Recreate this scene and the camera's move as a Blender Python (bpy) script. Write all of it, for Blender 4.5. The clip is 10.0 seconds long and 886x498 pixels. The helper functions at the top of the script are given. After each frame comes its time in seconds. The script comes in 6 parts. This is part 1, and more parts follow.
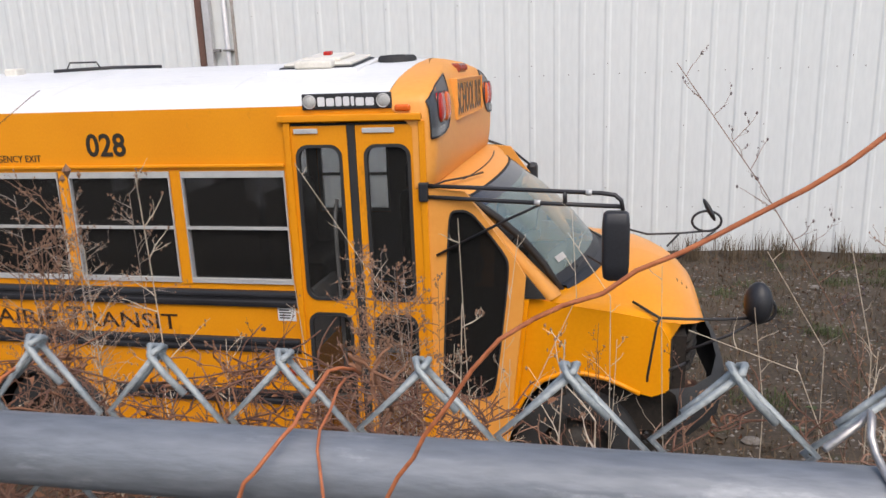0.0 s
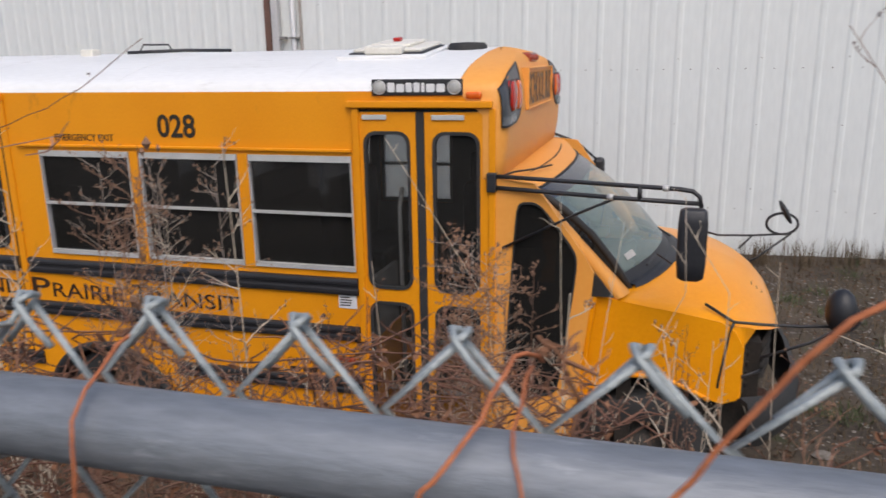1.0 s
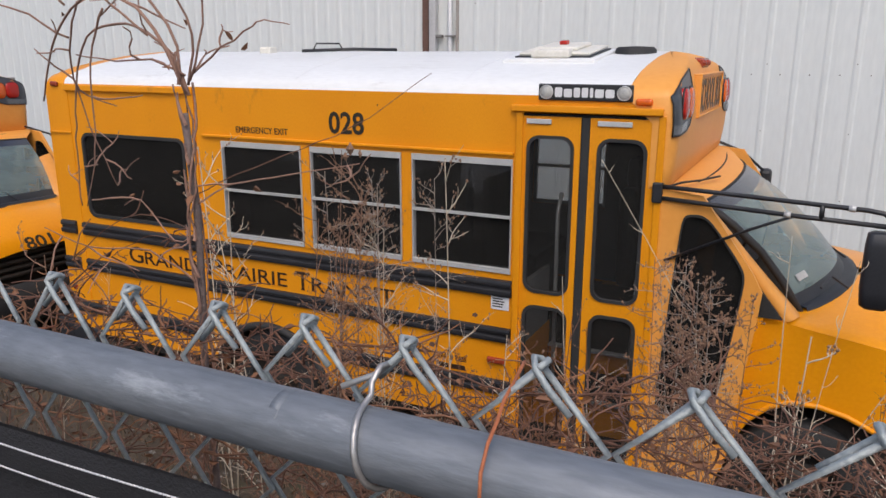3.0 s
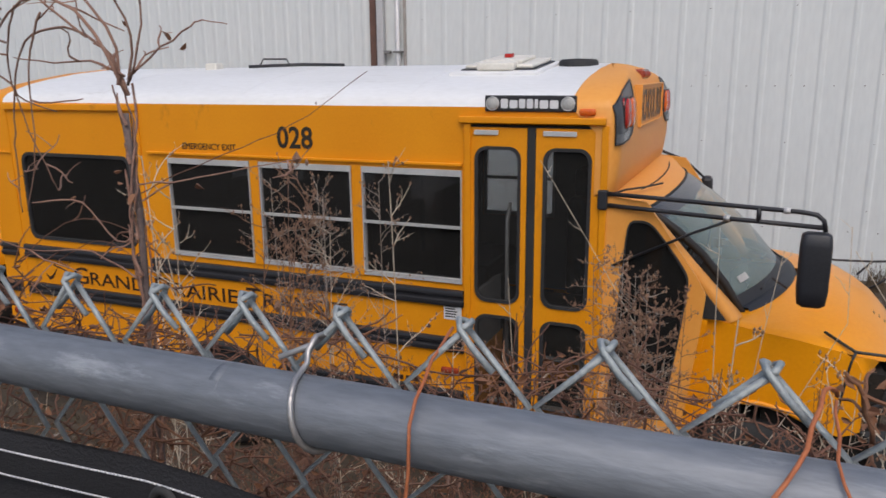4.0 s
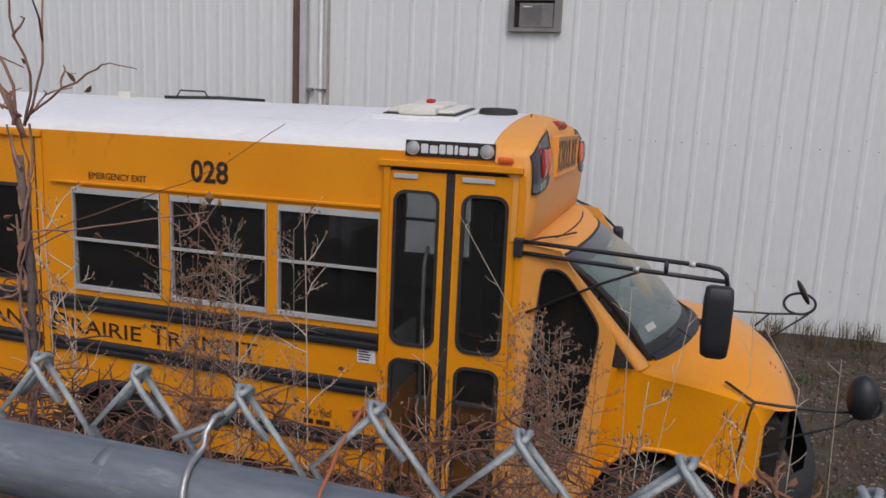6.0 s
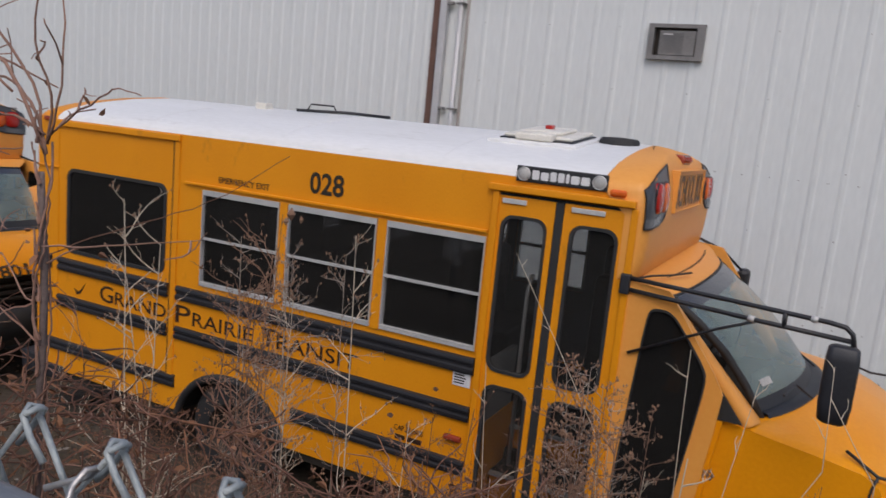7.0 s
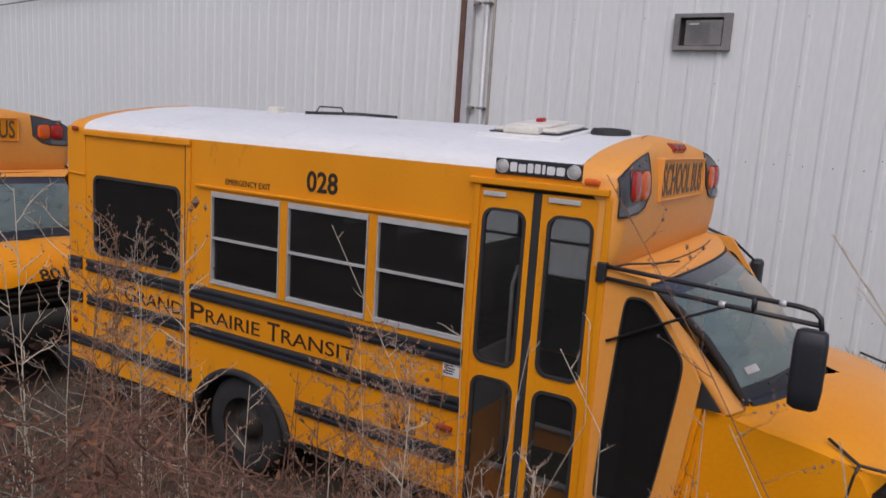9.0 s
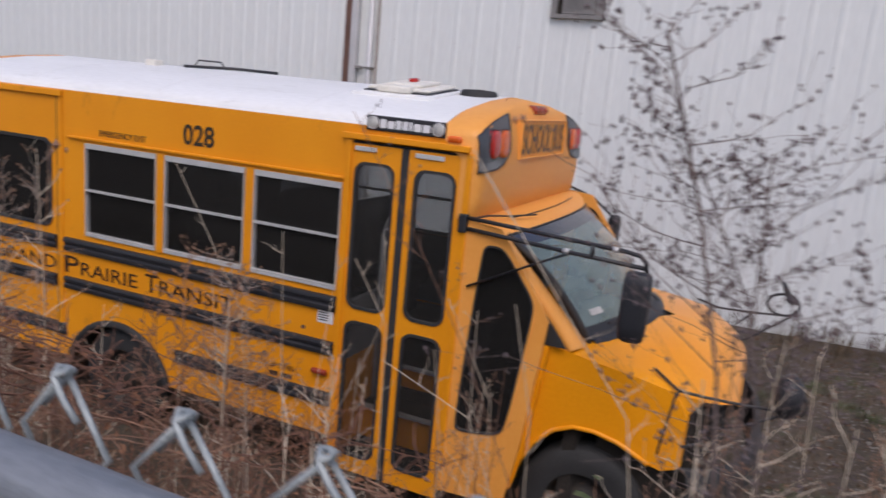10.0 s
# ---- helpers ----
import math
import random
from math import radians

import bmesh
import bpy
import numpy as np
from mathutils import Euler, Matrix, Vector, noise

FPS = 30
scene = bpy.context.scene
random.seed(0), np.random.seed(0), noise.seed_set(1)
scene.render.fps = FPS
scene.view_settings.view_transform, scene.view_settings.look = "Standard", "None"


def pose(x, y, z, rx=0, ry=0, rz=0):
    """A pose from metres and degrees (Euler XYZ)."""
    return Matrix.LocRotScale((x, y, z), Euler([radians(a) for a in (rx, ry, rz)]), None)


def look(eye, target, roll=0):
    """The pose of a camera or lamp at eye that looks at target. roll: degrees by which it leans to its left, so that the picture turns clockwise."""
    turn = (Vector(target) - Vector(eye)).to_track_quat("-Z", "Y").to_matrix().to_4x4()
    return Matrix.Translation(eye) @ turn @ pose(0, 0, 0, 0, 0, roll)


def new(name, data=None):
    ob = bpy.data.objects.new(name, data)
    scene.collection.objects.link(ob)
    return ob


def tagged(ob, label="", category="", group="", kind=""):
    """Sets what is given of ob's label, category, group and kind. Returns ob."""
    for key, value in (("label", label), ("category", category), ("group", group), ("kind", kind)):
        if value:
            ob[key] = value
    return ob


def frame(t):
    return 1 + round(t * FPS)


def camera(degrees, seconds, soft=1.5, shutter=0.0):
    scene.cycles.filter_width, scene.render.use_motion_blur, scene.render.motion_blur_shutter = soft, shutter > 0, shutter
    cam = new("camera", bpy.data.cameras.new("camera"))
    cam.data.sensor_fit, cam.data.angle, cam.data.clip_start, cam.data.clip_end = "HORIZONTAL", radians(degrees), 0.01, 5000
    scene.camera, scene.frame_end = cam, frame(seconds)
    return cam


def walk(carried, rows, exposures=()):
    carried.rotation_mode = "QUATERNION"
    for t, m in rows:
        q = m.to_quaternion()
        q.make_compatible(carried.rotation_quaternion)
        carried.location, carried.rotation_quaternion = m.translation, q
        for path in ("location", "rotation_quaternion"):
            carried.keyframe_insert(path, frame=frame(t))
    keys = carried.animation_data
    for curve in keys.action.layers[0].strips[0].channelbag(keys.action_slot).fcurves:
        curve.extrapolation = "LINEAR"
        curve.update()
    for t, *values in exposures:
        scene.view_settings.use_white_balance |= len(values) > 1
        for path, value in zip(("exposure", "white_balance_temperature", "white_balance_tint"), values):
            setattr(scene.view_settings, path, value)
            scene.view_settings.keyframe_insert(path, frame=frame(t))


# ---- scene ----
cam = camera(61.1, 10.0, 1.5, 0.3)
PATH = [
    (0, (5.658, -3.916, 2.605), (5.258, -2.016, 2.124), -2.1),
    (0.5, (5.638, -3.849, 2.583), (5.243, -1.948, 2.101), -1.9),
    (1, (5.564, -3.854, 2.568), (5.032, -1.99, 2.077), -0.9),
    (1.5, (5.472, -3.882, 2.561), (4.788, -2.068, 2.069), 0.9),
    (2, (5.417, -3.885, 2.565), (4.574, -2.142, 2.064), 0.4),
    (2.5, (5.42, -3.889, 2.61), (4.559, -2.154, 2.11), 0.1),
    (4, (5.464, -3.927, 2.59), (4.714, -2.13, 2.132), -0.5),
    (4.5, (5.45, -3.921, 2.574), (4.937, -2.03, 2.17), 2.4),
    (5, (5.468, -3.925, 2.581), (4.968, -2.022, 2.221), 2.4),
    (5.5, (5.453, -3.935, 2.593), (4.954, -2.03, 2.242), 2.3),
    (7, (5.558, -3.812, 2.638), (4.687, -2.041, 2.314), 5.6),
    (7.5, (5.68, -3.795, 2.642), (4.663, -2.094, 2.371), 7.5),
    (8, (5.78, -3.638, 2.614), (4.862, -1.882, 2.349), 8.0),
    (8.5, (5.898, -3.653, 2.63), (4.899, -1.94, 2.371), 6.8),
    (9, (5.995, -3.675, 2.634), (4.975, -1.986, 2.303), 3.7),
    (9.5, (6.11, -3.743, 2.646), (5.105, -2.067, 2.221), 3.6),
    (10, (6.262, -3.835, 2.63), (5.495, -2.033, 2.223), 5.4),
]
EXPOSURES = [(0, 0.58, 6950, 12), (0.5, 0.31, 6900, 12), (1, 0.36, 6900, 12), (2.5, 0.38, 6850, 12), (4.5, 0.0, 6800, 12), (5.5, -0.05, 6800, 13), (7.5, -0.08, 6750, 14), (8.5, -0.07, 6750, 15), (9.0, -0.06, 6750, 17), (9.5, 0.15, 6650, 19), (10, 0.14, 6600, 18)]
walk(cam, [(t, look(eye, target, roll)) for t, eye, target, roll in PATH], EXPOSURES)

from mathutils.geometry import tessellate_polygon

# ---- world and light: a bright overcast day ----
world = bpy.data.worlds.new("overcast_sky")
scene.world = world
world.use_nodes = True
wn = world.node_tree.nodes
sky = wn.new("ShaderNodeTexSky")
sky.sky_type, sky.sun_disc = "NISHITA", False
sky.sun_elevation, sky.sun_rotation = radians(52), radians(156)
sky.air_density, sky.dust_density, sky.ozone_density = 1.0, 2.5, 1.5
wn["Background"].inputs["Strength"].default_value = 0.15
world.node_tree.links.new(sky.outputs[0], wn["Background"].inputs[0])
sun = new("sun", bpy.data.lights.new("sun", "SUN"))
sun.data.energy, sun.data.angle, sun.data.color = 1.2, radians(40), (1.0, 0.98, 0.96)
sun.matrix_world = look((7, -8, 14), (3, 1, 0))


# ---- materials ----
def material(name, rough=0.5, metal=0.0, gloss=0.5):
    m = bpy.data.materials.new(name)
    m.use_nodes = True
    b = m.node_tree.nodes["Principled BSDF"]
    b.inputs["Roughness"].default_value, b.inputs["Metallic"].default_value = rough, metal
    b.inputs["Specular IOR Level"].default_value = gloss
    return m, m.node_tree.nodes, m.node_tree.links, b


def surface(name, c1, c2, scale=3.0, fine=60.0, rough=0.5, metal=0.0, bump=0.1, dirt=None, dirt_at=0.62, stretch=(1, 1, 1), rand=0.0, gloss=0.5):
    """Two-scale noise between two colours, with stains of a third and a fine relief."""
    m, n, l, b = material(name, rough, metal, gloss)
    tc, mp = n.new("ShaderNodeTexCoord"), n.new("ShaderNodeMapping")
    mp.inputs["Scale"].default_value = stretch
    l.new(tc.outputs["Object"], mp.inputs[0])
    big, small = n.new("ShaderNodeTexNoise"), n.new("ShaderNodeTexNoise")
    big.inputs["Scale"].default_value, big.inputs["Detail"].default_value = scale, 6
    small.inputs["Scale"].default_value, small.inputs["Detail"].default_value = fine, 4
    for t in (big, small):
        l.new(mp.outputs[0], t.inputs["Vector"])
    add = n.new("ShaderNodeMath")
    add.operation = "MULTIPLY_ADD"
    add.inputs[1].default_value, add.inputs[2].default_value = 0.45, 0.0
    l.new(small.outputs["Fac"], add.inputs[0])
    add2 = n.new("ShaderNodeMath")
    add2.operation = "MULTIPLY_ADD"
    add2.inputs[1].default_value = 0.55
    l.new(big.outputs["Fac"], add2.inputs[0])
    l.new(add.outputs[0], add2.inputs[2])
    out = add2.outputs[0]
    if rand:
        info, k = n.new("ShaderNodeObjectInfo"), n.new("ShaderNodeMath")
        k.operation = "MULTIPLY_ADD"
        k.inputs[1].default_value = rand
        l.new(info.outputs["Random"], k.inputs[0])
        l.new(out, k.inputs[2])
        out = k.outputs[0]
    ramp = n.new("ShaderNodeValToRGB")
    ramp.color_ramp.elements[0].position, ramp.color_ramp.elements[1].position = 0.32, 0.68
    ramp.color_ramp.elements[0].color, ramp.color_ramp.elements[1].color = (*c1, 1), (*c2, 1)
    l.new(out, ramp.inputs[0])
    col = ramp.outputs[0]
    if dirt:
        d, r, mix = n.new("ShaderNodeTexNoise"), n.new("ShaderNodeValToRGB"), n.new("ShaderNodeMix")
        d.inputs["Scale"].default_value, d.inputs["Detail"].default_value, d.inputs["Roughness"].default_value = scale * 2.3, 9, 0.7
        l.new(mp.outputs[0], d.inputs["Vector"])
        r.color_ramp.elements[0].position, r.color_ramp.elements[1].position = dirt_at, dirt_at + 0.16
        l.new(d.outputs["Fac"], r.inputs[0])
        mix.data_type = "RGBA"
        l.new(r.outputs[0], mix.inputs["Factor"])
        l.new(col, mix.inputs["A"])
        mix.inputs["B"].default_value = (*dirt, 1)
        col = mix.outputs["Result"]
    l.new(col, b.inputs["Base Color"])
    if bump:
        bp = n.new("ShaderNodeBump")
        bp.inputs["Strength"].default_value, bp.inputs["Distance"].default_value = bump, 0.01
        l.new(small.outputs["Fac"], bp.inputs["Height"])
        l.new(bp.outputs[0], b.inputs["Normal"])
    return m


def glass(name, tint, gloss_rough=0.04, dust_sheen=0.05, film=(0.32, 0.31, 0.29)):
    """A tinted pane: clear through, with a mirror-like surface that grows with the angle."""
    m, n, l, b = material(name)
    n.remove(b)
    tr, gl, mix, fr = n.new("ShaderNodeBsdfTransparent"), n.new("ShaderNodeBsdfGlossy"), n.new("ShaderNodeMixShader"), n.new("ShaderNodeFresnel")
    tr.inputs[0].default_value = (*tint, 1)
    gl.inputs["Roughness"].default_value = gloss_rough
    gl.inputs["Color"].default_value = (0.8, 0.8, 0.8, 1)
    fr.inputs[0].default_value = 1.45
    # diffuse film: dust on all panes, painted sky sheen on the windshield
    df, dm, dn = n.new("ShaderNodeBsdfDiffuse"), n.new("ShaderNodeMixShader"), n.new("ShaderNodeTexNoise")
    df.inputs[0].default_value = (*film, 1)
    dn.inputs["Scale"].default_value, dn.inputs["Detail"].default_value = 5.0, 6
    k = n.new("ShaderNodeMath")
    k.operation = "MULTIPLY_ADD"
    k.inputs[1].default_value, k.inputs[2].default_value = dust_sheen * 0.7, dust_sheen * 0.65
    l.new(dn.outputs["Fac"], k.inputs[0])
    l.new(k.outputs[0], dm.inputs[0])
    l.new(tr.outputs[0], dm.inputs[1])
    l.new(df.outputs[0], dm.inputs[2])
    l.new(fr.outputs[0], mix.inputs[0])
    l.new(dm.outputs[0], mix.inputs[1])
    l.new(gl.outputs[0], mix.inputs[2])
    l.new(mix.outputs[0], n["Material Output"].inputs[0])
    return m


YELLOW = surface("bus_yellow_paint", (0.69, 0.242, 0.006), (0.79, 0.305, 0.010), 1.3, 90, 0.42, 0, 0.02, (0.40, 0.155, 0.02), 0.60, (1.5, 1.5, 0.75), gloss=0.28)
YELLOW_PALE = surface("faded_yellow_panel", (0.74, 0.30, 0.05), (0.80, 0.35, 0.07), 1.5, 30, 0.5, 0, 0.02, (0.5, 0.22, 0.05), 0.68)
HOOD = surface("hood_yellow_paint", (0.74, 0.262, 0.004), (0.82, 0.315, 0.008), 1.4, 50, 0.3, 0, 0.015, (0.5, 0.22, 0.02), 0.68, gloss=0.35)
ROOF_WHITE = surface("white_roof_paint", (0.68, 0.68, 0.67), (0.78, 0.78, 0.775), 1.5, 25, 0.42, 0, 0.02, (0.56, 0.55, 0.53), 0.60, (0.6, 1.6, 1.0))
BLACK = surface("black_rub_rail", (0.010, 0.010, 0.012), (0.028, 0.028, 0.032), 4, 90, 0.45, 0, 0.05)
RUBBER = surface("black_rubber", (0.012, 0.012, 0.013), (0.03, 0.03, 0.03), 6, 120, 0.75, 0, 0.1)
PLASTIC = surface("black_plastic", (0.012, 0.013, 0.016), (0.022, 0.023, 0.028), 5, 80, 0.5, 0, 0.05)
# near-black for the underbody, also for shade painted into gaps and hollows
DARK = surface("dark_underbody_and_shade", (0.008, 0.007, 0.006), (0.03, 0.022, 0.016), 5, 50, 0.9, 0, 0.2)
ALU = surface("aluminium_frame", (0.47, 0.465, 0.455), (0.63, 0.625, 0.61), 6, 80, 0.45, 0.35, 0.03)
GLASS = glass("tinted_window_glass", (0.22, 0.22, 0.23), 0.04, 0.035)
DOORGLASS = glass("door_glass", (0.68, 0.69, 0.70), 0.04, 0.028)
CLEAR = glass("clear_far_glass", (0.8, 0.82, 0.82), 0.04, 0.03)
# heavy film: dust, plus the pale sky reflection put into its colour
WINDSHIELD = glass("windshield_glass", (0.55, 0.66, 0.64), 0.05, 0.42, (0.28, 0.37, 0.36))
TINT_BAND = surface("windshield_shade_band", (0.03, 0.035, 0.05), (0.045, 0.05, 0.07), 4, 50, 0.2, 0, 0.0)
INTERIOR = surface("grey_interior_lining", (0.20, 0.20, 0.20), (0.30, 0.30, 0.30), 3, 40, 0.8, 0, 0.05)
SEAT = surface("dark_vinyl_seat", (0.012, 0.013, 0.014), (0.03, 0.03, 0.032), 3, 40, 0.55, 0, 0.1)
RED = surface("red_lens", (0.34, 0.013, 0.01), (0.48, 0.025, 0.016), 8, 90, 0.15, 0, 0.15)
AMBER = surface("amber_lens", (0.60, 0.085, 0.01), (0.74, 0.14, 0.016), 8, 90, 0.15, 0, 0.15)
DULL_RED = surface("dull_red_lens", (0.22, 0.03, 0.015), (0.32, 0.05, 0.02), 8, 90, 0.25, 0, 0.1)
LETTER = surface("black_lettering", (0.012, 0.009, 0.006), (0.03, 0.022, 0.012), 6, 60, 0.5, 0, 0.0)
BROWN_LETTER = surface("dark_brown_lettering", (0.02, 0.009, 0.005), (0.05, 0.02, 0.008), 7, 60, 0.5, 0, 0.0)
SIGN_LETTER = surface("faded_brown_lettering", (0.07, 0.035, 0.014), (0.15, 0.075, 0.03), 7, 60, 0.5, 0, 0.0)
STICKER = surface("white_sticker", (0.6, 0.6, 0.62), (0.75, 0.75, 0.75), 20, 90, 0.5, 0, 0.0)
CREAM = surface("cream_plastic", (0.6, 0.57, 0.5), (0.74, 0.71, 0.64), 6, 50, 0.5, 0, 0.05)
GREYLENS = surface("grey_lamp_lens", (0.3, 0.3, 0.3), (0.5, 0.49, 0.46), 20, 90, 0.3, 0, 0.1)
REFLECTOR = surface("grey_reflector", (0.10, 0.11, 0.12), (0.17, 0.18, 0.19), 9, 80, 0.25, 0, 0.05)
LAMP_PANEL = surface("grey_lamp_backing", (0.04, 0.045, 0.055), (0.08, 0.085, 0.095), 4, 70, 0.35, 0, 0.02)
RIM = surface("dirty_steel_rim", (0.014, 0.012, 0.011), (0.042, 0.036, 0.03), 9, 70, 0.7, 0.2, 0.1, (0.12, 0.06, 0.03), 0.55)
METALWALL = surface("white_sheet_metal", (0.575, 0.605, 0.61), (0.67, 0.70, 0.70), 0.7, 22, 0.5, 0, 0.03, (0.46, 0.45, 0.44), 0.66, (1, 1, 0.22), 0.03)
GUTTER = surface("grey_gutter_metal", (0.28, 0.29, 0.32), (0.4, 0.41, 0.44), 2, 40, 0.5, 0.3, 0.05)
RUST = surface("rusty_brown_steel", (0.085, 0.045, 0.035), (0.16, 0.085, 0.065), 4, 40, 0.8, 0, 0.2)
EDGE = surface("weathered_flashing", (0.22, 0.19, 0.17), (0.42, 0.39, 0.37), 4, 40, 0.7, 0, 0.1)
PIPE = surface("grey_downpipe", (0.42, 0.42, 0.43), (0.55, 0.55, 0.56), 3, 40, 0.5, 0.2, 0.05)
FRAME_GREY = surface("weathered_grey_frame", (0.13, 0.13, 0.13), (0.23, 0.22, 0.215), 5, 60, 0.7, 0, 0.1)
GALV = surface("galvanised_steel", (0.125, 0.141, 0.163), (0.225, 0.243, 0.27), 16, 190, 0.55, 0.35, 0.12, (0.35, 0.37, 0.395), 0.57, (0.25, 1, 1))
WIRE = surface("zinc_coated_wire", (0.22, 0.255, 0.265), (0.40, 0.43, 0.43), 40, 260, 0.55, 0.35, 0.25)
TIE = surface("aluminium_tie_wire", (0.30, 0.29, 0.28), (0.48, 0.46, 0.45), 30, 200, 0.4, 0.7, 0.1)
SCREEN = surface("black_screen_fabric", (0.008, 0.008, 0.010), (0.02, 0.02, 0.024), 10, 400, 0.85, 0, 0.3)
THREAD = surface("white_thread", (0.5, 0.5, 0.52), (0.7, 0.7, 0.72), 60, 300, 0.9, 0, 0.2)
ORANGE_VINE = surface("orange_dry_vine", (0.30, 0.085, 0.032), (0.48, 0.155, 0.06), 60, 150, 0.7, 0, 0.3)
VINE = surface("brown_vine_bark", (0.065, 0.030, 0.021), (0.165, 0.078, 0.05), 30, 200, 0.85, 0, 0.4, rand=0.25)
VINE_CROWN = surface("reddish_vine_bark", (0.15, 0.075, 0.055), (0.32, 0.18, 0.13), 30, 200, 0.85, 0, 0.4, rand=0.2)
SAPLING_BARK = surface("grey_brown_sapling_bark", (0.085, 0.06, 0.055), (0.19, 0.14, 0.125), 30, 200, 0.85, 0, 0.3)
STALK = surface("dry_weed_stalk", (0.105, 0.052, 0.034), (0.235, 0.13, 0.085), 20, 160, 0.85, 0, 0.3, rand=0.35)
PALE_STALK = surface("bleached_stalk", (0.35, 0.275, 0.20), (0.57, 0.48, 0.37), 20, 160, 0.85, 0, 0.3, rand=0.2)
TWIG_GREY = surface("grey_brown_twig", (0.20, 0.15, 0.12), (0.38, 0.31, 0.26), 20, 160, 0.85, 0, 0.3, rand=0.2)
SEEDS = surface("dry_seed_heads", (0.125, 0.062, 0.038), (0.28, 0.16, 0.10), 30, 200, 0.9, 0, 0.3, rand=0.3)
BUDS = surface("dark_buds", (0.075, 0.058, 0.062), (0.18, 0.135, 0.135), 30, 200, 0.8, 0, 0.3)
DEADLEAF = surface("dead_leaf", (0.10, 0.045, 0.025), (0.24, 0.11, 0.058), 12, 80, 0.85, 0, 0.2, rand=0.4)
LITTER = surface("brown_leaf_litter", (0.05, 0.028, 0.017), (0.17, 0.10, 0.06), 12, 80, 0.9, 0, 0.2, rand=0.4)
GRASS = surface("dead_grass", (0.05, 0.036, 0.022), (0.14, 0.10, 0.06), 5, 60, 0.9, 0, 0.2)
GREEN = surface("dull_green_grass", (0.04, 0.06, 0.02), (0.10, 0.12, 0.05), 5, 60, 0.9, 0, 0.2)
STONE = surface("pale_gravel", (0.12, 0.105, 0.09), (0.27, 0.25, 0.23), 9, 60, 0.9, 0, 0.2)
GROUND = surface("dirt_and_leaf_litter", (0.024, 0.018, 0.013), (0.088, 0.066, 0.047), 1.7, 26, 0.95, 0, 0.7, (0.042, 0.050, 0.018), 0.56)


# ---- mesh helpers ----
def mesh_of(name, verts, faces, mat, smooth=False):
    me = bpy.data.meshes.new(name)
    me.from_pydata([tuple(v) for v in verts], [], faces)
    me.materials.append(mat)
    bm = bmesh.new()
    bm.from_mesh(me)
    bmesh.ops.recalc_face_normals(bm, faces=bm.faces)
    bm.to_mesh(me)
    bm.free()
    if smooth:
        me.shade_smooth()
    return me


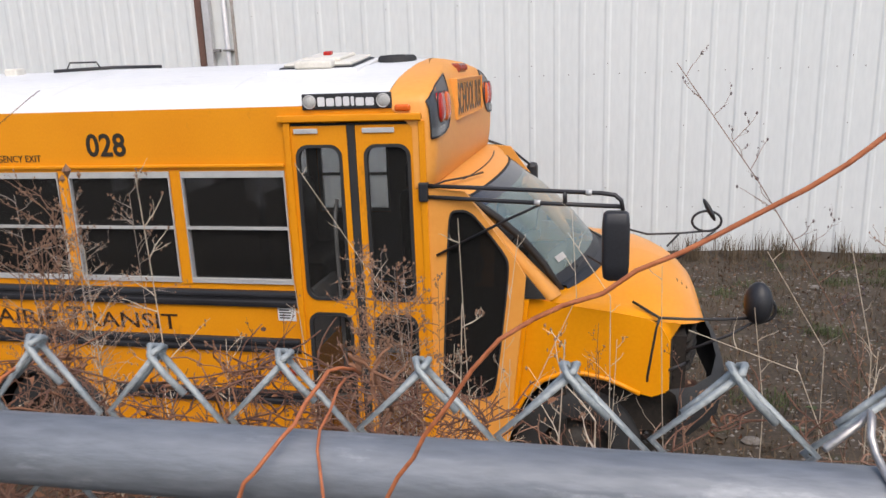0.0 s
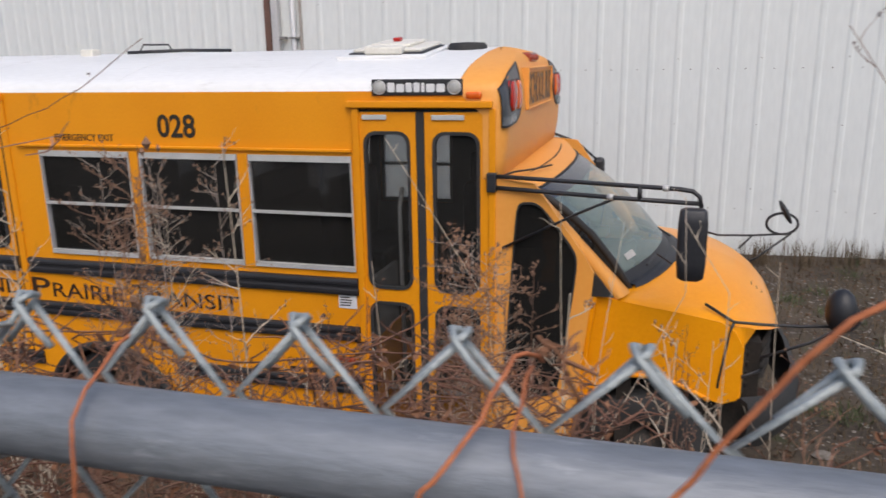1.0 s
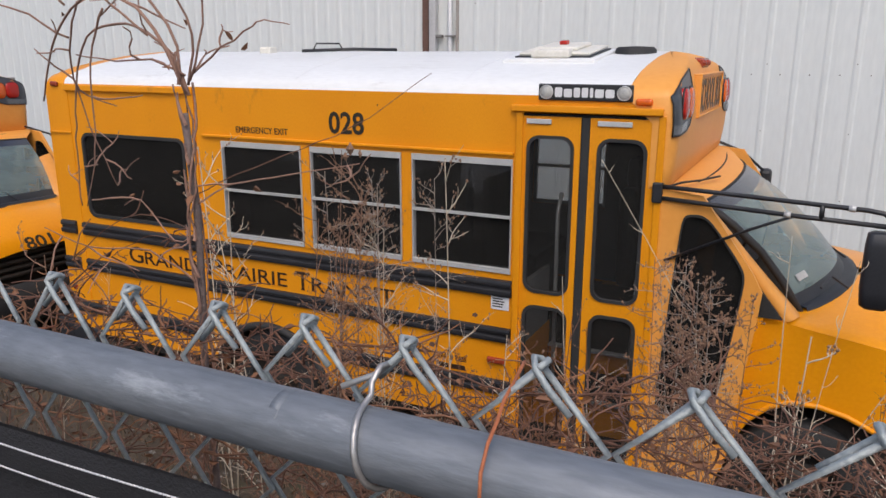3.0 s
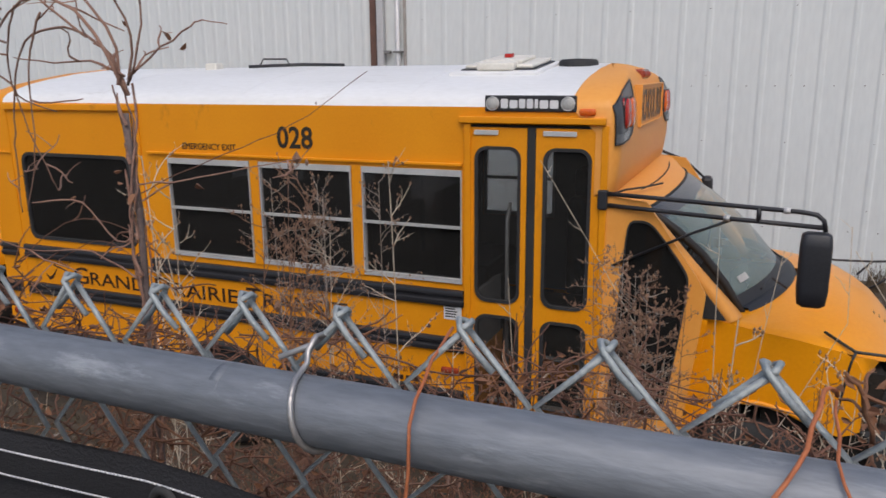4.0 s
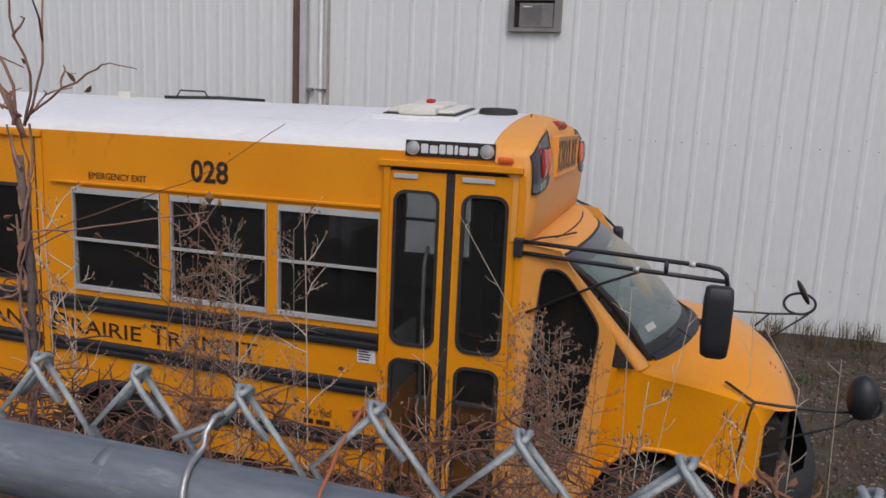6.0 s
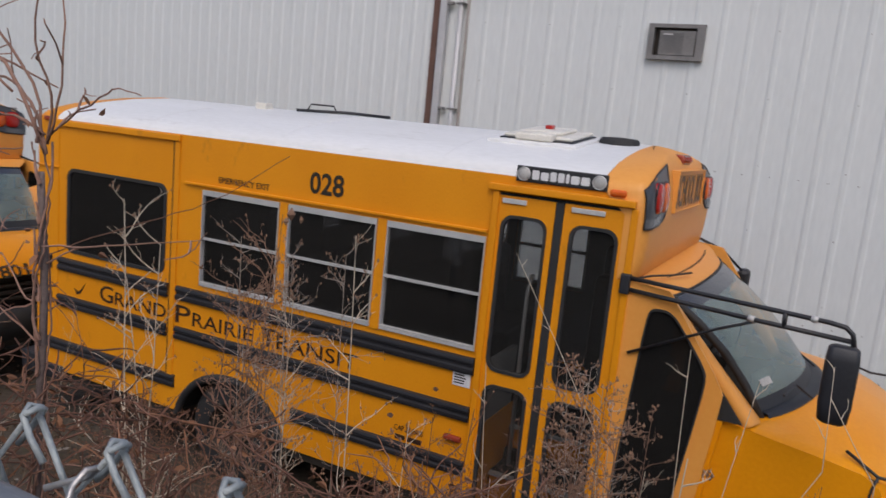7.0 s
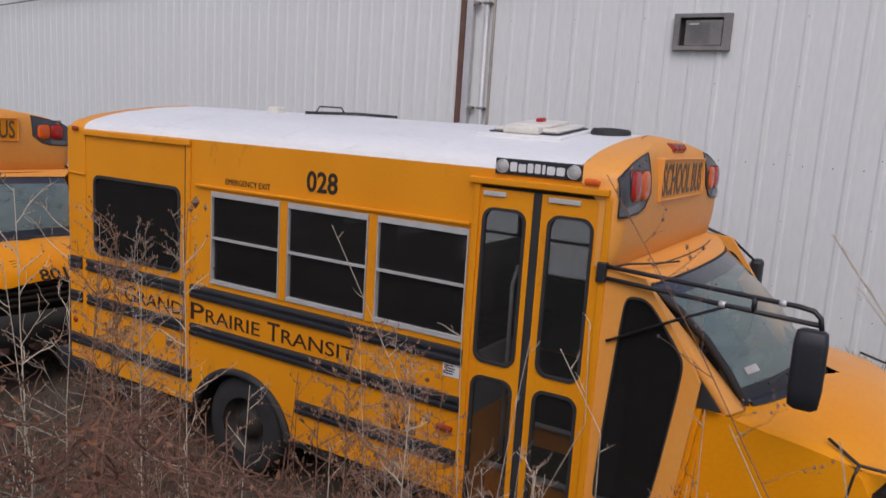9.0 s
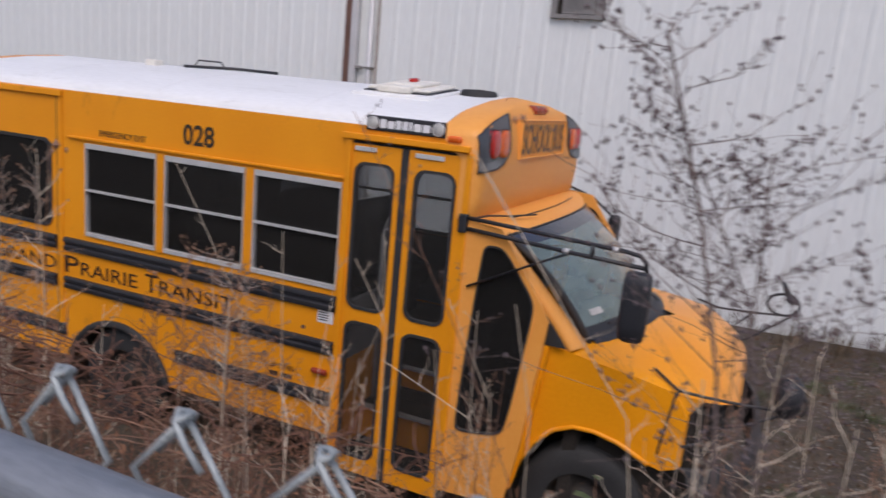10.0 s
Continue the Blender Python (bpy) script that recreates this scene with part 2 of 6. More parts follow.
class Build:
    """Collects vertices and faces of one part."""

    def __init__(self):
        self.v, self.f = [], []

    def add(self, verts, faces):
        k = len(self.v)
        self.v += [tuple(p) for p in verts]
        self.f += [tuple(i + k for i in f) for f in faces]
        return self

    def box(self, x0, x1, y0, y1, z0, z1, bevel=0.0):
        b = min(bevel, (x1 - x0) / 2.1, (y1 - y0) / 2.1, (z1 - z0) / 2.1)
        if b <= 0:
            v = [(x, y, z) for x in (x0, x1) for y in (y0, y1) for z in (z0, z1)]
            return self.add(v, [(0, 1, 3, 2), (4, 6, 7, 5), (0, 4, 5, 1), (2, 3, 7, 6), (0, 2, 6, 4), (1, 5, 7, 3)])
        bm = bmesh.new()
        bmesh.ops.create_cube(bm, size=1)
        for p in bm.verts:
            p.co = Vector(((x0 + x1) / 2 + p.co.x * (x1 - x0), (y0 + y1) / 2 + p.co.y * (y1 - y0), (z0 + z1) / 2 + p.co.z * (z1 - z0)))
        bmesh.ops.bevel(bm, geom=bm.edges[:], offset=b, segments=2, affect="EDGES", profile=0.5)
        bm.verts.index_update()
        self.add([p.co for p in bm.verts], [[q.index for q in f.verts] for f in bm.faces])
        bm.free()
        return self

    def prism(self, pts, y0, y1):
        """A flat outline in x and z, given depth along y."""
        n = len(pts)
        v = [(x, y0, z) for x, z in pts] + [(x, y1, z) for x, z in pts]
        tris = [[p for p in t] for t in tessellate_polygon([[Vector((x, z, 0)) for x, z in pts]])]
        f = [tuple(t) for t in tris] + [tuple(i + n for i in reversed(t)) for t in tris] + [(i, (i + 1) % n, n + (i + 1) % n, n + i) for i in range(n)]
        return self.add(v, f)

    def ring(self, outer, inner, y0, y1):
        """A flat frame between two outlines with as many points, given depth along y."""
        n = len(outer)
        v = [(x, y, z) for y in (y0, y1) for x, z in outer] + [(x, y, z) for y in (y0, y1) for x, z in inner]
        f = []
        for i in range(n):
            j = (i + 1) % n
            f += [(i, j, 2 * n + j, 2 * n + i), (n + j, n + i, 3 * n + i, 3 * n + j), (i, n + i, n + j, j), (2 * n + i, 2 * n + j, 3 * n + j, 3 * n + i)]
        return self.add(v, f)

    def pierced(self, outer, hole, y0, y1):
        """A flat outline with one opening of any shape, given depth along y."""
        pts, n, k = outer + hole, len(outer), len(outer) + len(hole)
        tris = tessellate_polygon([[Vector((x, z, 0)) for x, z in outer], [Vector((x, z, 0)) for x, z in hole]])
        v = [(x, y0, z) for x, z in pts] + [(x, y1, z) for x, z in pts]
        f = [tuple(t) for t in tris] + [tuple(i + k for i in reversed(t)) for t in tris]
        f += [(i, (i + 1) % n, k + (i + 1) % n, k + i) for i in range(n)]
        m = len(hole)
        f += [(n + i, n + (i + 1) % m, k + n + (i + 1) % m, k + n + i) for i in range(m)]
        return self.add(v, f)

    def plate(self, x0, x1, z0, z1, holes, y0, y1):
        """A flat plate in x and z with rectangular holes that go through."""
        xs = sorted({x0, x1, *[h[0] for h in holes], *[h[1] for h in holes]})
        zs = sorted({z0, z1, *[h[2] for h in holes], *[h[3] for h in holes]})
        solid = lambda i, k: 0 <= i < len(xs) - 1 and 0 <= k < len(zs) - 1 and not any(h[0] <= (xs[i] + xs[i + 1]) / 2 <= h[1] and h[2] <= (zs[k] + zs[k + 1]) / 2 <= h[3] for h in holes)
        nx, nz = len(xs), len(zs)
        v = [(x, y, z) for y in (y0, y1) for x in xs for z in zs]
        at = lambda s, i, k: (s * nx + i) * nz + k
        f = []
        for i in range(nx - 1):
            for k in range(nz - 1):
                if not solid(i, k):
                    continue
                f += [(at(0, i, k), at(0, i + 1, k), at(0, i + 1, k + 1), at(0, i, k + 1)), (at(1, i, k), at(1, i, k + 1), at(1, i + 1, k + 1), at(1, i + 1, k))]
                if not solid(i - 1, k):
                    f.append((at(0, i, k), at(0, i, k + 1), at(1, i, k + 1), at(1, i, k)))
                if not solid(i + 1, k):
                    f.append((at(0, i + 1, k), at(1, i + 1, k), at(1, i + 1, k + 1), at(0, i + 1, k + 1)))
                if not solid(i, k - 1):
                    f.append((at(0, i, k), at(1, i, k), at(1, i + 1, k), at(0, i + 1, k)))
                if not solid(i, k + 1):
                    f.append((at(0, i, k + 1), at(0, i + 1, k + 1), at(1, i + 1, k + 1), at(1, i, k + 1)))
        return self.add(v, f)

    def grid(self, rows, closed=False):
        """A skin over rows of points, all with as many points."""
        n = len(rows[0])
        v = [p for r in rows for p in r]
        f = [(a * n + b, a * n + (b + 1) % n, (a + 1) * n + (b + 1) % n, (a + 1) * n + b) for a in range(len(rows) - 1) for b in range(n if closed else n - 1)]
        return self.add(v, f)

    def tube(self, pts, r0, r1=None, sides=6):
        """A round rod along points, tapering from r0 to r1."""
        r1 = r0 if r1 is None else r1
        pts = [Vector(p) for p in pts]
        rings, up = [], Vector((0.13, 0.31, 0.94))
        for i, p in enumerate(pts):
            d = (pts[min(i + 1, len(pts) - 1)] - pts[max(i - 1, 0)])
            d = d.normalized() if d.length > 1e-7 else Vector((0, 0, 1))
            a = up - d * up.dot(d)
            a = a.normalized() if a.length > 1e-3 else d.orthogonal().normalized()
            b, r = d.cross(a), r0 + (r1 - r0) * i / max(len(pts) - 1, 1)
            up = a
            rings.append([p + (a * math.cos(6.2832 * k / sides) + b * math.sin(6.2832 * k / sides)) * r for k in range(sides)])
        k = len(self.v)
        self.grid(rings, True)
        n = len(self.v)
        self.f += [tuple(range(k + sides - 1, k - 1, -1)), tuple(range(n - sides, n))]
        return self

    def turned(self, centre, axis, profile, sides=28):
        """A body turned about the axis x, y or z: profile rows of (distance along, radius)."""
        c, k = Vector(centre), "xyz".index(axis)
        e = [Vector((1, 0, 0)), Vector((0, 1, 0)), Vector((0, 0, 1))]
        d, a, b = e[k], e[(k + 1) % 3], e[(k + 2) % 3]
        self.grid([[c + d * h + (a * math.cos(6.28319 * i / sides) + b * math.sin(6.28319 * i / sides)) * max(r, 1e-4) for i in range(sides)] for h, r in profile], True)
        return self

    def ball(self, c, rx, ry, rz, n=8):
        c = Vector(c)
        self.grid([[c + Vector((rx * math.sin(t) * math.cos(p), ry * math.sin(t) * math.sin(p), rz * math.cos(t))) for p in [6.28319 * i / n for i in range(n)]]
                   for t in [0.02 + 3.1 * j / (n // 2) for j in range(n // 2 + 1)]], True)
        return self


def thing(name, at=(0, 0, 0), label="", category="", group="", kind=""):
    ob = new(name)
    ob.empty_display_size = 0.1
    ob.location = at
    return tagged(ob, label, category, group, kind)


def part(name, b, mat, parent, label="", smooth=False):
    ob = new(name, mesh_of(name, b.v, b.f, mat, smooth))
    ob.parent = parent
    return tagged(ob, label)


def solid(name, b, mat, label="", category="", group="", kind="", smooth=False):
    return tagged(new(name, mesh_of(name, b.v, b.f, mat, smooth)), label, category, group, kind)


def round_rect(x0, x1, z0, z1, r, n=6):
    pts = []
    for cx, cz, a in ((x1 - r, z1 - r, 0), (x0 + r, z1 - r, 90), (x0 + r, z0 + r, 180), (x1 - r, z0 + r, 270)):
        pts += [(cx + r * math.cos(radians(a + 90 * i / n)), cz + r * math.sin(radians(a + 90 * i / n))) for i in range(n + 1)]
    return pts


def square_like(x0, x1, z0, z1, n=6):
    """The rectangle's outline with as many points as round_rect, for frames between the two."""
    pts = []
    for i, (cx, cz) in enumerate(((x1, z1), (x0, z1), (x0, z0), (x1, z0))):
        pts += [(cx, cz)] * (n + 1)
    return pts


# where a capital's stems end: place across the letter, and whether at the top
SERIFS = {"R": ((0.13, 0), (0.13, 1), (0.92, 0)), "P": ((0.15, 0), (0.15, 1)), "A": ((0.06, 0), (0.94, 0)), "N": ((0.1, 0), (0.1, 1), (0.9, 1)), "D": ((0.12, 0), (0.12, 1)), "I": ((0.5, 0), (0.5, 1)), "E": ((0.15, 0), (0.15, 1)), "T": ((0.5, 0),)}


def writing(name, text, x0, x1, z0, z1, mat, parent, label="", y=-0.004, bold=0.0, facing=0, slope=0.0, serif=False):
    """Raised lettering fitted into a box: facing 0 looks towards -y, 1 towards +x (x0, x1 are then places along y)."""
    cu = bpy.data.curves.new(name, "FONT")
    cu.body, cu.extrude, cu.offset, cu.resolution_u = text, 0.01, bold, 3
    tmp = bpy.data.objects.new(name, cu)
    scene.collection.objects.link(tmp)
    bpy.context.view_layer.update()
    me = bpy.data.meshes.new_from_object(tmp.evaluated_get(bpy.context.evaluated_depsgraph_get()))
    bpy.data.objects.remove(tmp)
    co = [p.co.copy() for p in me.vertices]
    ax, bx = min(c.x for c in co), max(c.x for c in co)
    ay, by = min(c.y for c in co), max(c.y for c in co)
    for p in me.vertices:
        u, w, d = x0 + (p.co.x - ax) / (bx - ax) * (x1 - x0), z0 + (p.co.y - ay) / (by - ay) * (z1 - z0), -p.co.z * 0.12
        p.co = (u, y + d, w) if not facing else (y - d - slope * (w - z0), u, w)
    verts, group = [tuple(p.co) for p in me.vertices], list(range(len(me.vertices)))

    def root(i):
        while group[i] != i:
            group[i] = group[group[i]]
            i = group[i]
        return i
    spot = {}
    for i, p in enumerate(verts):
        group[root(i)] = root(spot.setdefault(tuple(round(c, 5) for c in p), i))
    for a, c in (ed.vertices for ed in me.edges):
        group[root(a)] = root(c)
    glyphs = {}
    for q in me.polygons:
        glyphs.setdefault(root(q.vertices[0]), []).append(tuple(q.vertices))
    bpy.data.meshes.remove(me)
    k = 1 if facing else 0
    order = sorted(glyphs.values(), key=lambda fs: min(verts[i][k] for q in fs for i in q))
    for ch, faces in zip(text.replace(" ", ""), order):
        used = sorted({i for q in faces for i in q})
        at = {i: n for n, i in enumerate(used)}
        b = Build().add([verts[i] for i in used], [tuple(at[i] for i in q) for q in faces])
        if serif:
            h, l0, l1 = z1 - z0, min(p[0] for p in b.v), max(p[0] for p in b.v)
            for u, up in SERIFS.get(ch, ()):
                c, w, t = l0 + (l1 - l0) * u, h * 0.13, h * 0.045
                zz = z1 - t if up else z0
                b.box(c - w, c + w, y - 0.0022, y + 0.001, zz, zz + t)
        part(name, b, mat, parent, label)


# ---- the setting: ground, metal wall ----
def bank(x, y):
    """Height of the ground: flat yard, a bank up to the fence."""
    t = min(max((-1.5 - y) / 1.9, 0), 1)
    t = t * t * (3 - 2 * t)
    u = min(max((0.5 - x) / 1.5, 0), 1)
    return 0.62 * t - 0.12 * u * u * (3 - 2 * u) * (1 - t) + 0.03 * noise.noise(Vector((x * 0.7, y * 0.7, 0))) + 0.012 * noise.noise(Vector((x * 3, y * 3, 5))) + 0.012 * max(0, min(y, 6)) + 0.04 * max(0, min(y, 6) - 2.4)


g = Build()
gx = [-400, -120, -50, -25, -16] + [-12 + 0.25 * i for i in range(110)] + [17, 22, 35, 60, 140, 400]
gy = [-400, -120, -50, -25, -12, -8] + [-6 + 0.2 * i for i in range(64)] + [8, 12, 25, 60, 140, 400]
g.grid([[(x, y, bank(x, y)) for y in gy] for x in gx])
solid("ground", g, GROUND, "brown dirt ground with dead leaves and gravel", "ground", kind="structure", smooth=True)

WALL_Y, EAVE, RIB = 5.70, 4.70, 0.305
wall = thing("wall_back", (0, WALL_Y, 0), "white ribbed sheet metal building wall", "wall", kind="structure")


def wall_panel_mesh(top, pitch, ribs, at, height):
    """A sheet with soft trapezoid ribs, closed behind."""
    b, prof = Build(), [(0, 0)]
    for k in range(ribs):
        c = k * pitch + at
        prof += [(c - 0.046, 0), (c - 0.040, -0.12 * height), (c - 0.022, -0.9 * height), (c - 0.016, -height), (c + 0.016, -height), (c + 0.022, -0.9 * height), (c + 0.040, -0.12 * height), (c + 0.046, 0)]
    prof += [(ribs * pitch, 0)]
    b.grid([[(x, y, -0.1) for x, y in prof], [(x, y, top) for x, y in prof]])
    b.grid([[(0, 0.06, -0.1), (ribs * pitch, 0.06, -0.1)], [(0, 0.06, top), (ribs * pitch, 0.06, top)]])
    return mesh_of("panel", b.v, b.f, METALWALL)


def screw_mesh():
    """Dark screw heads: rows across the flats, a column down the lapped rib."""
    b = Build()
    for z in (0.75, 2.40, 4.42):
        for k in range(3):
            b.box(k * RIB + 0.05, k * RIB + 0.064, -0.007, 0.0, z, z + 0.014, 0.003)
    for k in range(6):
        b.box(0.209, 0.221, -0.025, -0.017, 0.24 + 0.76 * k, 0.252 + 0.76 * k, 0.003)
    return mesh_of("screw_row", b.v, b.f, FRAME_GREY)


pm, pm_high, ps = wall_panel_mesh(EAVE, RIB, 3, 0.215, 0.0095), wall_panel_mesh(EAVE + 1.1, 0.2135, 4, 0.10, 0.011), screw_mesh()
for i in range(-40, 16):
    if i == 0:
        continue
    ob = new("panel", pm if i > 0 else pm_high)
    ob.parent = wall
    ob.location = (0.055 + i * 3 * RIB if i > 0 else 0.40 + i * 0.854, 0, 0)
    if i > 0:
        screws = new("screw_row", ps)
        screws.parent = wall
        screws.location = ob.location
b = Build().box(0.38, 0.97, 0.0, 0.06, -0.1, EAVE)
part("backing_strip", b, METALWALL, wall)
part("cable", Build().tube([(-16, -0.1, 4.27), (-11.5, -0.1, 4.52), (-6.9, -0.1, 4.77), (-2, -0.09, 5.06), (0.3, -0.02, 5.2)], 0.012, sides=6), RUBBER, wall, "thin dark cable before the wall", True)
b = Build().box(-30, 0.4, 0.08, 6, EAVE + 0.5, EAVE + 1.12).box(0.4, 14, 0.08, 6, EAVE - 0.6, EAVE + 0.02)
part("roof_deck", b, GUTTER, wall)
b = Build()
gp = [(-0.02, 0.0), (-0.10, 0.0), (-0.115, 0.05), (-0.125, 0.14), (-0.11, 0.145), (-0.02, 0.145)]
b.grid([[(x, y, EAVE - 0.02 + z) for y, z in gp] for x in (1.8, 14)], True)
part("gutter", b, GUTTER, wall, "grey metal eave gutter", False)
b = Build().box(0.62, 1.82, -0.16, -0.02, EAVE - 0.03, EAVE + 0.16, 0.01)
part("gutter_end", b, GUTTER, wall, "grey metal gutter box end")
b = Build()
b.grid([[(x, y, EAVE + 0.12 + z) for y, z in gp] for x in (-30, 0.58)], True)
part("gutter", b, GUTTER, wall)
b = Build().box(0.40, 0.495, -0.05, 0.0, -0.1, EAVE + 0.08, 0.004)
part("corner_trim", b, RUST, wall, "rusty brown corner trim strip")
b = Build().box(0.53, 0.63, -0.11, -0.02, 0.1, EAVE + 0.0, 0.012)
part("downpipe", b, PIPE, wall, "grey square rainwater downpipe")
b = Build().tube([(0.83, -0.06, 0.0), (0.83, -0.06, EAVE - 0.2)], 0.035, sides=14)
part("conduit", b, PIPE, wall, "pale round conduit pipe", True)
for z in (1.2, 2.87, 4.28):
    b = Build().box(0.62, 0.72, -0.1, -0.03, z - 0.02, z + 0.02, 0.006).box(0.77, 0.89, -0.105, 0.0, z - 0.012, z + 0.012, 0.004)
    part("pipe_bracket", b, FRAME_GREY, wall)
b = Build().box(0.90, 0.935, -0.03, 0.0, -0.1, EAVE, 0.003)
part("edge_flashing", b, EDGE, wall, "grey-brown weathered edge flashing")

unit = thing("window_1", (3.39, WALL_Y, 3.67), "small grey framed window with a wall unit in it", "window", kind="structure")
b = Build().plate(0, 0.66, 0, 0.42, [(0.07, 0.57, 0.05, 0.375)], -0.07, 0.0)
part("window_frame", b, FRAME_GREY, unit)
b = Build().box(0.07, 0.57, -0.012, -0.002, 0.05, 0.375)
part("back_panel", b, DARK, unit)
b = Build().box(0.135, 0.56, -0.055, -0.014, 0.055, 0.345, 0.01)
part("wall_unit", b, FRAME_GREY, unit, "grey louvred wall unit")
for k in range(9):
    b = Build().box(0.16, 0.42, -0.062, -0.056, 0.10 + k * 0.026, 0.112 + k * 0.026)
    part("louvre", b, FRAME_GREY, unit)
b = Build().box(0.18, 0.29, -0.066, -0.0625, 0.295, 0.306)
part("bar_mark", b, STICKER, unit)


# ---- school buses ----
W, DOOR_X = 2.2, 3.945
ROOF = [(0.0, 2.40), (0.012, 2.435), (0.05, 2.465), (0.12, 2.492), (0.25, 2.53), (0.42, 2.563), (0.7, 2.605), (1.1, 2.64)]
ROOF_ALL = ROOF + [(W - y, z) for y, z in reversed(ROOF[:-1])]
CAP = [(1.922, 4.735, 0.012), (1.932, 4.764, 0.0), (1.965, 4.788, -0.005), (2.06, 4.804, -0.005), (2.15, 4.812, -0.005), (2.28, 4.815, -0.005), (2.40, 4.806, -0.005), (2.435, 4.80, 0.012), (2.465, 4.795, 0.05), (2.53, 4.779, 0.25), (2.563, 4.764, 0.42), (2.605, 4.72, 0.7), (2.63, 4.65, 0.97), (2.639, 4.59, 1.08)]


def cap_x(y, z):
    """How far forward the front cap stands at that place across and height."""
    for (z0, x0, i0), (z1, x1, i1) in zip(CAP, CAP[1:]):
        if z0 <= z <= z1:
            t = (z - z0) / (z1 - z0)
            xf, e = x0 + (x1 - x0) * t, min(y, W - y) - (i0 + (i1 - i0) * t)
            break
    r = min(0.075, max(0.02, (xf - 4.575) * 0.9))
    e = max(e, 0)
    return xf - (r - math.sqrt(max(r * r - (r - e) ** 2, 0)) if e < r else 0)


def chaikin(pts):
    """Rounds the corners of a closed outline; twice as many points."""
    out = []
    for (ax, az), (bx, bz) in zip(pts, pts[1:] + pts[:1]):
        out += [(ax * 0.8 + bx * 0.2, az * 0.8 + bz * 0.2), (ax * 0.2 + bx * 0.8, az * 0.2 + bz * 0.8)]
    return out


def side_window(bus, x0, x1, z0, z1):
    win = thing("window")
    win.parent = bus
    tagged(win, "two-part sliding bus window in aluminium frame")
    b = Build().plate(x0, x1, z0, z1, [(x0 + 0.007, x1 - 0.007, z0 + 0.026, (z0 + z1) / 2 - 0.008), (x0 + 0.007, x1 - 0.007, (z0 + z1) / 2 + 0.008, z1 - 0.036)], -0.012, 0.03)
    part("window_frame", b, ALU, win)
    zm = (z0 + z1) / 2
    for a, c, d in ((z0 + 0.02, zm, 0.014), (zm, z1 - 0.03, 0.004)):
        p = part("pane", Build().box(x0 + 0.015, x1 - 0.015, d, d + 0.004, a, c), GLASS, win)
        p.visible_shadow = False


def rounded_pane(owner, x0, x1, z0, z1, r, y, mat, gasket=0.016, fill=None):
    """A rounded pane in a rubber gasket, with the body's corners filled in round it."""
    if fill is not None:
        fill.ring(square_like(x0, x1, z0, z1), round_rect(x0, x1, z0, z1, r), y - 0.002, y + 0.024)
    b = Build().ring(round_rect(x0 - 0.004, x1 + 0.004, z0 - 0.004, z1 + 0.004, r), round_rect(x0 + gasket, x1 - gasket, z0 + gasket, z1 - gasket, max(r - gasket, 0.01)), y - 0.009, y + 0.02)
    part("gasket", b, RUBBER, owner)
    b = Build().prism(round_rect(x0 + gasket * 0.6, x1 - gasket * 0.6, z0 + gasket * 0.6, z1 - gasket * 0.6, r), y + 0.004, y + 0.009)
    p = part("pane", b, mat, owner)
    p.visible_shadow = False


def wheel(bus, x, y, side):
    w = thing("wheel")
    w.parent = bus
    s = -1 if side < 0 else 1
    prof = [(-0.11, 0.21), (-0.115, 0.27), (-0.11, 0.335), (-0.085, 0.368), (0, 0.374), (0.085, 0.368), (0.11, 0.335), (0.115, 0.27), (0.11, 0.21)]
    part("tyre", Build().turned((x, y, 0.374), "y", prof, 36), RUBBER, w, "worn black tyre", True)
    prof = [(s * 0.10, 0.212), (s * 0.085, 0.20), (s * 0.02, 0.19), (s * 0.01, 0.12), (s * 0.06, 0.10), (s * 0.085, 0.07), (s * 0.09, 0.0)]
    part("rim", Build().turned((x, y, 0.374), "y", prof, 28), RIM, w, "grey steel wheel rim", True)


